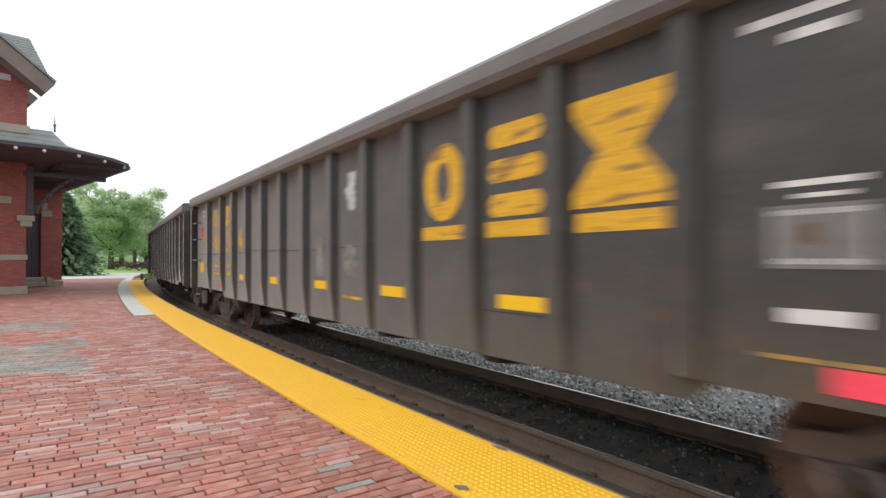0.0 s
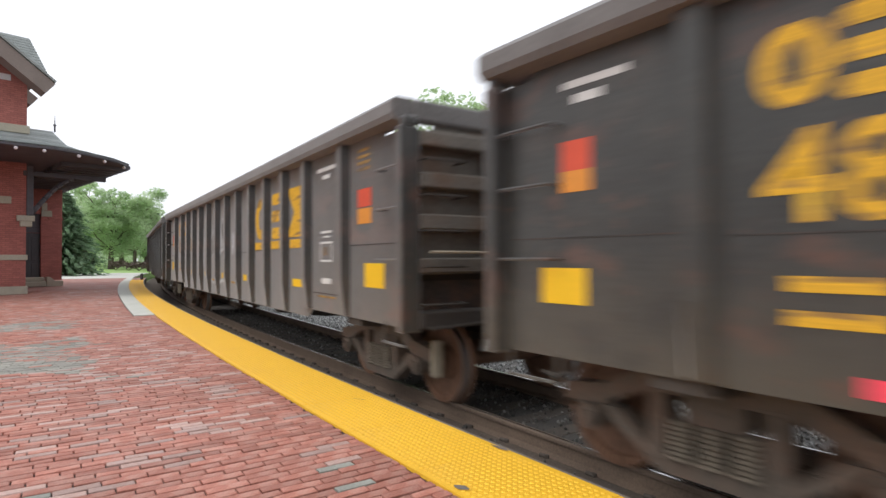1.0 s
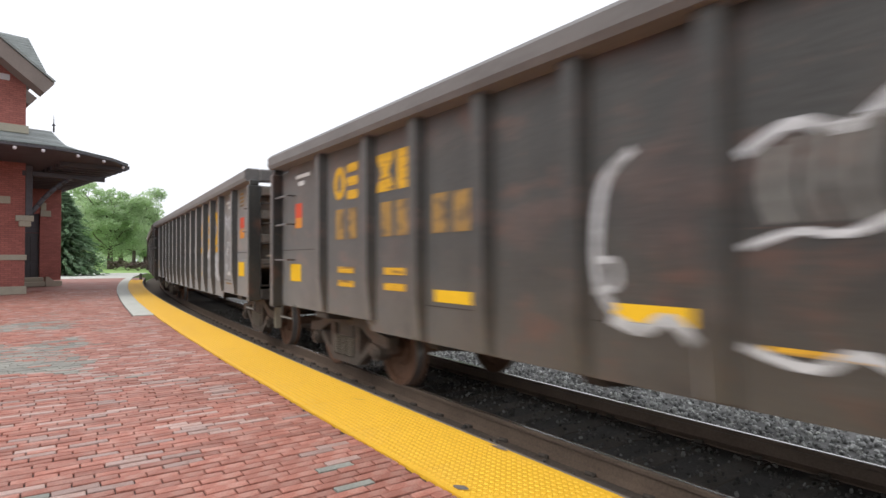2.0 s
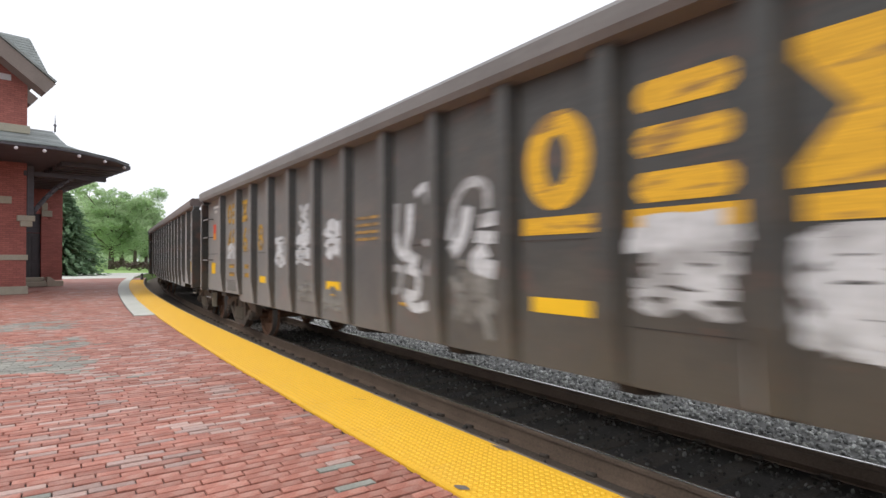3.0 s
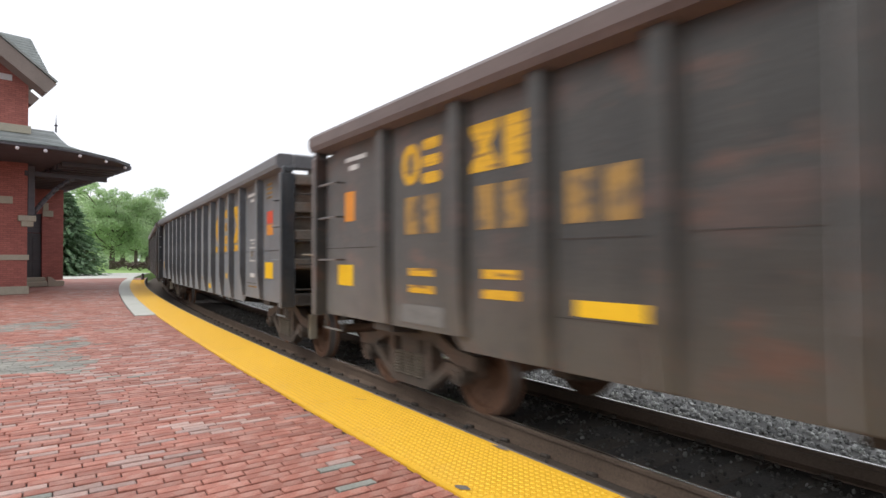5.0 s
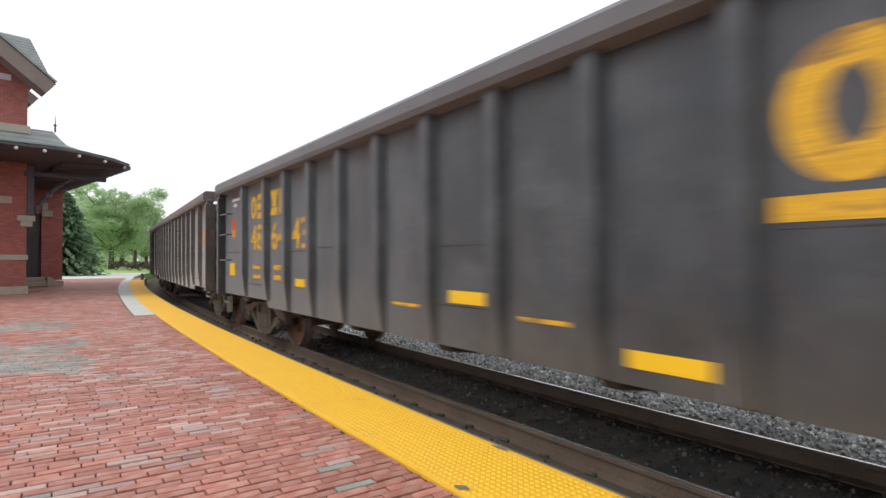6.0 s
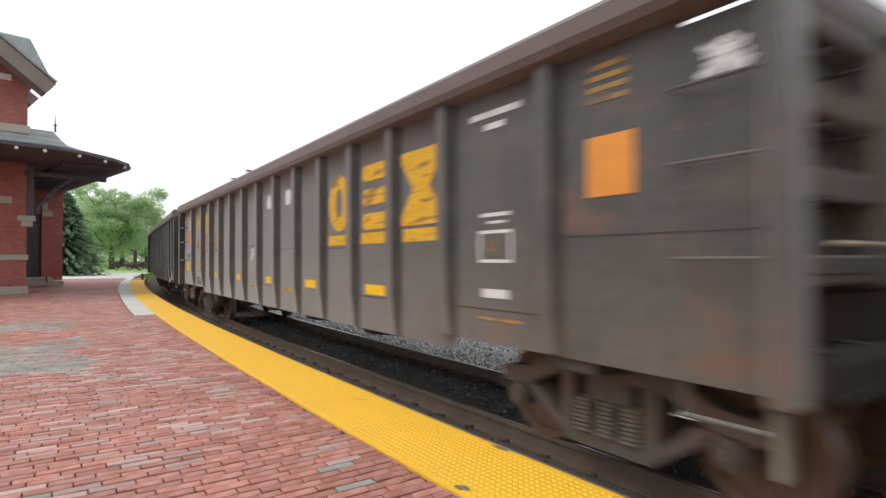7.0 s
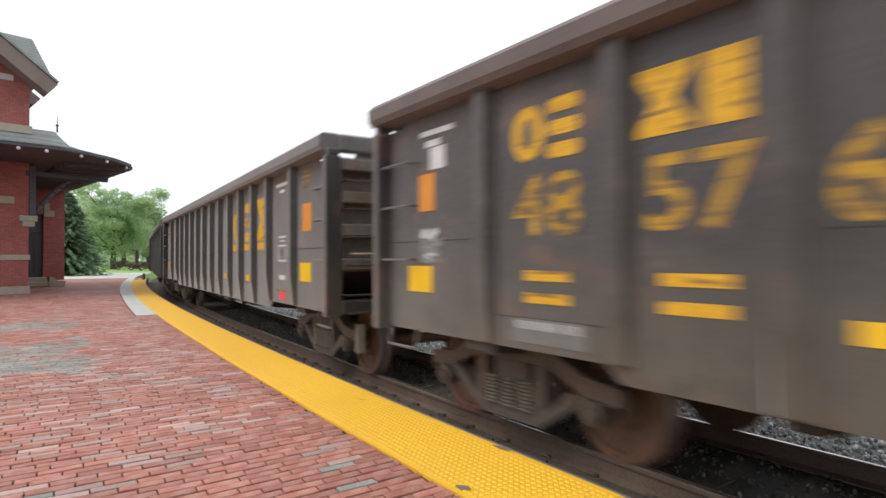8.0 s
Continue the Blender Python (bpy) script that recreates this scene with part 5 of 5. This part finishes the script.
for (u0, z0), (u1, z1) in zip(PROF, PROF[1:]):
    a, b = ring_at(u0, z0), ring_at(u1, z1)
    for k in range(len(EAVE) - 1):
        bm = bmesh.new()
        c, d_ = a[k], a[k + 1]
        e, f = b[k], b[k + 1]
        n = 3
        # courses of slate, each lapping the one below
        for j in range(n):
            t0, t1 = j / n, (j + 1) / n + 0.08
            qs = []
            for p0, p1, t, lift in ((c, e, t0, 0.022), (d_, f, t0, 0.022), (d_, f, t1, 0.006), (c, e, t1, 0.006)):
                q = Vector(p0).lerp(Vector(p1), min(t, 1.0))
                q.z += lift
                qs.append(q)
            top = [bm.verts.new(q) for q in qs]
            low = [bm.verts.new(q - Vector((0, 0, 0.06))) for q in qs]
            bm.faces.new(top)
            bm.faces.new(list(reversed(low)))
            for i in range(4):
                bm.faces.new((low[i], low[(i + 1) % 4], top[(i + 1) % 4], top[i]))
        bmesh.ops.recalc_face_normals(bm, faces=bm.faces[:])
        part("slate_course", bm, M["slate"], station)
u, z = PROF[-1]
bpart("roof_deck", [(W0 + u, EN - u, 26.38, D1 - u, z - 0.12, z + 0.02)], M["slate"], "grey slate roof")
bm = bmesh.new()
inner = [(a + (b - a) * 0.03, c + (d - c) * 0.03) for (a, c), (b, d) in zip(EAVE, CROWN)]
prism(bm, inner, lambda a, b: (a, b, EZ - 0.10), lambda a, b: (a, b, EZ - 0.05))
bmesh.ops.recalc_face_normals(bm, faces=bm.faces[:])
part("soffit", bm, M["dark_wood"], station, "dark boarded soffit")
for p, q in zip(EAVE[:4], EAVE[1:5]):
    bm = bmesh.new()
    side = Vector((q[0] - p[0], q[1] - p[1], 0)).normalized()
    inw = Vector((-side.y, side.x, 0)) * 0.05
    a, b = Vector((*p, 0)), Vector((*q, 0))
    vs = [bm.verts.new(v + Vector((0, 0, z))) for z in (EZ - 0.09, EZ + 0.02) for v in (a, b, b + inw, a + inw)]
    for f in ((3, 2, 1, 0), (4, 5, 6, 7), (0, 1, 5, 4), (1, 2, 6, 5), (2, 3, 7, 6), (3, 0, 4, 7)):
        bm.faces.new([vs[i] for i in f])
    part("fascia", bm, M["dark_wood"], station)
d = ED + 0.25
while d < D1 - 0.1:
    bm = bmesh.new()
    prism(bm, [(EN - 2.2, EZ - 0.10), (EN - 2.2, EZ - 0.26), (EN - 0.5, EZ - 0.24), (EN + 0.02, EZ - 0.22), (EN + 0.12, EZ - 0.15), (EN + 0.12, EZ - 0.03), (EN - 0.08, EZ - 0.03)], lambda a, b: (a, d, b), lambda a, b: (a, d + 0.26, b))
    bmesh.ops.recalc_face_normals(bm, faces=bm.faces[:])
    part("rafter", bm, M["dark_wood"], station)
    d += 0.66
for n, d in ((3.36, 22.10), (4.11, 22.10), (5.15, 22.38), (6.10, 23.00), (7.02, 23.98)):
    bm = bmesh.new()
    bmesh.ops.create_uvsphere(bm, u_segments=10, v_segments=6, radius=0.06, matrix=Matrix.Translation((n, d, EZ - 0.17)))
    part("lamp_globe", bm, M["pale_paint"], station, "small pale globe under the eave", True)
# bracket at the front corner: post, beam, curved brace
bpart("bracket_post", [(NA + 0.0, NA + 0.22, DA - 0.05, DA + 0.20, 2.95, EZ - 0.17)], M["dark_wood"], "heavy timber bracket", 0.02)
bpart("corbel", [(NA - 0.3, NA + 0.26, DA - 0.09, DA + 0.2, 2.72, 2.94)], M["sandstone"], "stepped stone corbel", 0.02)
bpart("corbel", [(NA - 0.2, NA + 0.18, DA - 0.07, DA + 0.2, 2.52, 2.72)], M["sandstone"], "", 0.02)
bpart("bracket_beam", [(NA - 0.1, EN - 0.35, DA - 0.02, DA + 0.16, EZ - 0.56, EZ - 0.37)], M["dark_wood"], "", 0.02)
bm = bmesh.new()
last = None
for k in range(9):
    t = k / 8
    q = Vector((NA + 0.2 + 1.5 * t, DA + 0.06, 3.05 + 1.5 * (1 - (1 - t) ** 1.6)))
    if last is not None:
        rod(bm, last, q, 0.085, seg=8)
    last = q
part("brace", bm, M["dark_wood"], station, "", True)
# finial
bm = bmesh.new()
fn = (EN - 2.03, ED + 2.16)
rod(bm, (*fn, EZ + 1.3), (*fn, EZ + 1.55), 0.035, 0.03, 8)
rod(bm, (*fn, EZ + 1.55), (*fn, EZ + 1.62), 0.07, 0.03, 8)
rod(bm, (*fn, EZ + 1.62), (*fn, EZ + 1.98), 0.02, 0.006, 6)
part("finial", bm, M["dark_wood"], station, "slim iron roof finial")

# gable roof over the front block: flying rake, roof slopes behind
SL = 0.78
RIDGE_N = -1.6


def rake(d0, d1, n1, z1, thick, m, label=""):
    """One slope of roof from its eave at n1 up to the ridge, and its mirror."""
    for sgn in (1, -1):
        bm = bmesh.new()
        run = n1 - RIDGE_N
        pts = [(n1, z1), (RIDGE_N, z1 + SL * run), (RIDGE_N, z1 + SL * run - thick * 1.27), (n1 - thick * 0.62, z1 - thick * 0.78)]
        if sgn < 0:
            pts = [(2 * RIDGE_N - a, b) for a, b in pts]
        prism(bm, pts, lambda a, b: (a, d0, b), lambda a, b: (a, d1, b))
        bmesh.ops.recalc_face_normals(bm, faces=bm.faces[:])
        part("rake_board" if thick > 0.3 else "roof_slope", bm, m, station, label)


rake(24.75, 25.5, 4.94, 7.78, 0.50, M["trim_paint"], "painted timber rake board")
rake(24.70, 25.6, 4.97, 7.88, 0.07, M["slate"])
rake(25.5, DB + 6, 4.30, 8.36, 0.25, M["slate"])
rake(27.5, 28.3, 4.90, 7.80, 0.42, M["trim_paint"])
bm = bmesh.new()
prism(bm, [(NA, 8.6), (NA, 8.25), (-7.5, 8.25), (-7.5, 8.6), (RIDGE_N, 12.6)], lambda a, b: (a, DA + 0.02, b), lambda a, b: (a, DA + 0.38, b))
bmesh.ops.recalc_face_normals(bm, faces=bm.faces[:])
part("gable_wall", bm, M["brick_wall"], station)
# steep slate roof of the tower behind
bpart("tower_wall", [(0.0, 4.85, 29.6, 34.0, 8.2, 9.5)], M["brick_wall"])
lo, hi = [(-0.6, 29.0), (5.48, 29.0), (5.48, 34.6), (-0.6, 34.6)], [(0.2, 30.0), (5.02, 30.0), (5.02, 33.6), (0.2, 33.6)]
courses = 12
for k in range(courses):
    t0, t1 = k / courses, (k + 1.06) / courses
    bm = bmesh.new()
    ra = [bm.verts.new((*Vector(a).lerp(Vector(b), t0), 9.35 + 1.6 * t0)) for a, b in zip(lo, hi)]
    rb = [bm.verts.new((Vector(a).lerp(Vector(b), t1).x * 0.997, Vector(a).lerp(Vector(b), t1).y + 0.015, 9.35 + 1.6 * t1)) for a, b in zip(lo, hi)]
    for i in range(4):
        bm.faces.new((ra[i], ra[(i + 1) % 4], rb[(i + 1) % 4], rb[i]))
    bm.faces.new(list(reversed(ra)))
    bm.faces.new(rb)
    part("slate_course", bm, M["slate"], station)

# ---- beyond the platform ----
bm = bmesh.new()
ribbon(bm, PLAT_END + 6.0, 300, 6.0, [(-0.9, -0.12), (-4.0, -0.06), (-25.0, 0.05), (-120.0, 0.1), (-120.0, -0.7), (-0.6, -0.7)])
tagged(link("lawn", bm, M["grass"]), "green lawn beyond the platform's end", "lawn", kind="structure")
bm = bmesh.new()
ribbon(bm, PLAT_END + 6.0, 66.0, 3.0, [(-0.9, -0.03), (-30.0, 0.06), (-30.0, -0.4), (-0.9, -0.4)])
tagged(link("path", bm, M["concrete"]), "pale gravel drive at the platform's end", "drive", kind="structure")


def leaf_quads(bm, centre, spread, count, size, r, flat=1.0):
    for _ in range(count):
        while True:
            v = Vector((r.uniform(-1, 1), r.uniform(-1, 1), r.uniform(-1, 1)))
            if 0.25 < v.length < 1:
                break
        p = centre + Vector((v.x * spread, v.y * spread, v.z * spread * flat))
        k = size * r.uniform(0.6, 1.3)
        rot = Euler((r.uniform(-0.9, 0.9), r.uniform(-0.9, 0.9), r.uniform(0, 6.3))).to_matrix()
        a = [bm.verts.new(p + rot @ Vector(q)) for q in ((-k, 0, 0), (0, -k * 0.55, k * 0.12), (k, 0, 0), (0, k * 0.55, k * 0.12))]
        bm.faces.new(a)


def broad_tree(x, y, z, height, width, seed, leaf, clumps=70, per=34, size=0.30, label="", bare=0.0):
    r = random.Random(seed)
    tree = tagged(new("tree"), label or "leafy green broad tree with an open crown", "tree")
    tree.matrix_basis = pose(x, y, z)
    bm = bmesh.new()
    top = height * 0.55
    rod(bm, (0, 0, -0.3), (0.1, 0, top * 0.6), width * 0.035, width * 0.024, 9)
    rod(bm, (0.1, 0, top * 0.6), (0.2, 0.1, height * 0.86), width * 0.024, width * 0.006, 7)
    ends = []
    for k in range(16):
        a = k * 2.4 + r.uniform(-0.3, 0.3)
        h0 = height * (r.uniform(0.22, 0.6) if bare < 0.5 else r.uniform(0.42, 0.82))
        reach = width * 0.5 * r.uniform(0.45, 0.98)
        e = Vector((reach * math.cos(a), reach * math.sin(a), min(height * 0.93, h0 + reach * r.uniform(0.35, 1.0))))
        m = Vector((0.1, 0, h0)).lerp(e, 0.55) + Vector((0, 0, -0.04 * height * r.random()))
        thick = width * (1.0 if bare < 0.5 else 0.5)
        rod(bm, (0.1, 0, h0), m, thick * 0.012, thick * 0.007, 6)
        rod(bm, m, e, thick * 0.007, thick * 0.002, 5)
        ends += [m, e]
        for q in range(4):
            f = m.lerp(e, r.uniform(0.1, 1)) 
            g = f + Vector((r.uniform(-1, 1), r.uniform(-1, 1), r.uniform(-0.1, 1))) * width * 0.13
            rod(bm, f, g, thick * 0.003, thick * 0.001, 4)
            ends.append(g)
            if bare > 0.5:
                # fans of fine upright twigs
                for w in range(7):
                    c = f.lerp(g, r.uniform(0.3, 1.0))
                    d = c + Vector((r.uniform(-0.6, 0.6), r.uniform(-0.6, 0.6), r.uniform(0.3, 1))) * width * 0.16
                    rod(bm, c, d, width * 0.0020, width * 0.0008, 3)
                    c2 = c.lerp(d, 0.5)
                    rod(bm, c2, c2 + Vector((r.uniform(-0.5, 0.5), r.uniform(-0.5, 0.5), r.uniform(0.3, 0.8))) * width * 0.10, width * 0.0014, width * 0.0006, 3)
    part("trunk", bm, M["bark"], tree, "", True)
    bm = bmesh.new()
    for k in range(clumps):
        if k < len(ends):
            c = ends[k]
        else:
            while True:
                v = Vector((r.uniform(-1, 1), r.uniform(-1, 1), r.uniform(-1, 1)))
                if v.length < 1:
                    break
            c = Vector((v.x * width * 0.46, v.y * width * 0.46, height * (0.57 + 0.40 * v.z)))
        if r.random() < bare:
            continue
        leaf_quads(bm, c + Vector((0, 0, 0.1)), width * r.uniform(0.06, 0.12), int(per * r.uniform(0.6, 1.3)), size, r, 0.75)
    part("crown", bm, M[leaf], tree)
    return tree


def spruce(x, y, z, height, width, seed):
    r = random.Random(seed)
    tree = tagged(new("tree"), "dark green spruce with drooping layered branches", "tree")
    tree.matrix_basis = pose(x, y, z)
    bm = bmesh.new()
    rod(bm, (0, 0, -0.3), (0, 0, height * 0.97), width * 0.045, 0.02, 8)
    part("trunk", bm, M["bark"], tree)
    bm = bmesh.new()
    levels = 34
    for i in range(levels):
        t = i / levels
        zz = height * (0.05 + 0.93 * t)
        reach = width * 0.5 * (1 - t) ** 0.85 + 0.15
        for k in range(15):
            a = k * 2 * math.pi / 15 + i * 0.7 + r.uniform(-0.15, 0.15)
            ln_ = reach * r.uniform(0.5, 1.2)
            for q in range(7):
                f = (q + 0.6) / 7
                c = Vector((math.cos(a) * ln_ * f, math.sin(a) * ln_ * f, zz - 0.22 * ln_ * f * f + 0.12 * f))
                for w in range(3):
                    kx = 0.24 * r.uniform(0.7, 1.4)
                    rot = Euler((r.uniform(-0.5, 0.5), r.uniform(-0.4, 0.6), a + r.uniform(-0.7, 0.7))).to_matrix()
                    vv = [bm.verts.new(c + rot @ Vector(p)) for p in ((-kx, 0, 0.02), (0, -kx * 0.5, -0.07), (kx * 1.2, 0, -0.08), (0, kx * 0.5, -0.07))]
                    bm.faces.new(vv)
    part("crown", bm, M["needle"], tree)
    return tree


def bearing(x, depth):
    return (x - 784) / 999 * depth, depth


spruce(*bearing(112, 47), 0.0, 7.2, 7.0, 1)
spruce(*bearing(90, 53), 0.0, 7.8, 4.6, 2)
broad_tree(*bearing(196, 80), 0.0, 11.6, 12.0, 11, "leaf", 170, 190, 0.17)
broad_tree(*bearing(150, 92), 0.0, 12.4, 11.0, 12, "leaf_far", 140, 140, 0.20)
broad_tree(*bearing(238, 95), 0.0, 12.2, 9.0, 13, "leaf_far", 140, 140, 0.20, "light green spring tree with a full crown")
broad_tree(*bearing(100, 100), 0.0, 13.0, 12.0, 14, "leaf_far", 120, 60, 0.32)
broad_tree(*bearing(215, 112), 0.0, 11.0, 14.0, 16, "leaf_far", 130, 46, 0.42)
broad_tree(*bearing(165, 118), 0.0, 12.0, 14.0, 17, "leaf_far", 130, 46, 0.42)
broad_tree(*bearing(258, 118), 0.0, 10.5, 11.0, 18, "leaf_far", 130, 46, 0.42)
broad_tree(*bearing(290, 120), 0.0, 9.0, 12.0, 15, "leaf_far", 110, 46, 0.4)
# far woods closing the view beyond the drive
r = random.Random(77)
bm = bmesh.new()
for _ in range(420):
    dep = r.uniform(128, 150)
    x, y = bearing(r.uniform(60, 380), dep)
    leaf_quads(bm, Vector((x, y, r.uniform(0.4, 1.0) ** 0.8 * r.uniform(1.0, 9.5))), 1.5, 26, 0.42, r, 0.8)
tagged(link("woods", bm, M["leaf_far"]), "green woods closing the view, paled for haze", "woods", kind="stuff")
# trees across the line
broad_tree(*bearing(812, 48), -0.5, 16.5, 11.0, 21, "leaf", 130, 46, 0.28)
broad_tree(*bearing(690, 56), -0.5, 14.2, 9.5, 22, "leaf", 120, 46, 0.30)
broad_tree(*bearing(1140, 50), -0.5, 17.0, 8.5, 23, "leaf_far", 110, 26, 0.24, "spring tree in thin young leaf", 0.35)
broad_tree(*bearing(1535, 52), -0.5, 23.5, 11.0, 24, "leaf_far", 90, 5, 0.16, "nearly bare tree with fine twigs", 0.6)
# a dark post at the end of the strip
post = tagged(new("marker_post"), "short dark metal post at the end of the strip", "post")
post.matrix_basis = along_pose(PLAT_END + 0.5, -0.12, -0.01)
bm = bmesh.new()
rod(bm, (0, 0, -0.02), (0, 0, 0.36), 0.09, 0.08, 10)
part("shaft", bm, M["dark_wood"], post)
bm = bmesh.new()
rod(bm, (0, 0, 0.36), (0, 0, 0.42), 0.10, 0.05, 10)
part("cap", bm, M["dark_wood"], post)
# shrubs under the trees
for k, (col, dep, w) in enumerate(((228, 72, 3.2), (246, 70, 3.0), (205, 76, 2.6), (262, 74, 3.0))):
    r = random.Random(40 + k)
    bush = tagged(new("shrub"), "low dark brownish shrub under the trees", "shrub", "shrubs by the drive")
    bush.matrix_basis = pose(*bearing(col, dep), 0.05)
    bm = bmesh.new()
    for _ in range(9):
        a = r.uniform(0, 6.28)
        rod(bm, (0, 0, -0.1), (0.35 * w * math.cos(a), 0.35 * w * math.sin(a), r.uniform(0.5, 0.9)), 0.03, 0.01, 5)
    part("stems", bm, M["bark"], bush)
    bm = bmesh.new()
    for _ in range(16):
        leaf_quads(bm, Vector((r.uniform(-0.4, 0.4) * w, r.uniform(-0.4, 0.4) * w, r.uniform(0.3, 0.9))), 0.4, 22, 0.16, r, 0.7)
    part("foliage", bm, M["mulch"], bush)


# ---- what moves ----
def motions():
    # the train's small surges, in metres ahead of an even pace
    ahead = [(0.0, 0.35), (0.2, 0.30), (0.5, 0.29), (0.8, 0.14), (1.0, 0.03), (1.2, 0.08), (1.5, 0.46), (1.8, 0.35), (2.4, 0.12), (2.8, 0.02), (3.0, -0.01), (3.5, -0.09), (4.0, -0.05), (4.5, 0.06), (5.0, 0.12), (5.5, 0.15), (6.0, 0.03), (6.5, -0.02), (6.8, 0.25), (7.0, -0.14), (7.5, -0.14), (8.0, 0.0)]
    surge = dict(ahead)
    times = [t for t, _ in ahead]
    for n, car in CARS:
        rows = []
        for t in times:
            c = REAR + n * PITCH - LEN / 2 - SPEED * t - surge[t]
            p = along(c - BOLSTER, TRACK, CAR_Z)
            q = along(c + BOLSTER, TRACK, CAR_Z)
            d = p - q
            rows.append((t, Matrix.Translation((p + q) / 2) @ Matrix.Rotation(math.atan2(d.y, d.x), 4, 'Z')))
        walk(car, rows)
    step = 1 / 30
    rows = [(k * step, None) for k in range(241)]
    for ws in SPIN:
        x = ws.matrix_basis.translation.x
        walk(ws, [(t, pose(x, 0, WHEEL_R, 0, math.degrees(SPEED * t / WHEEL_R), 0)) for t, _ in rows])


motions()
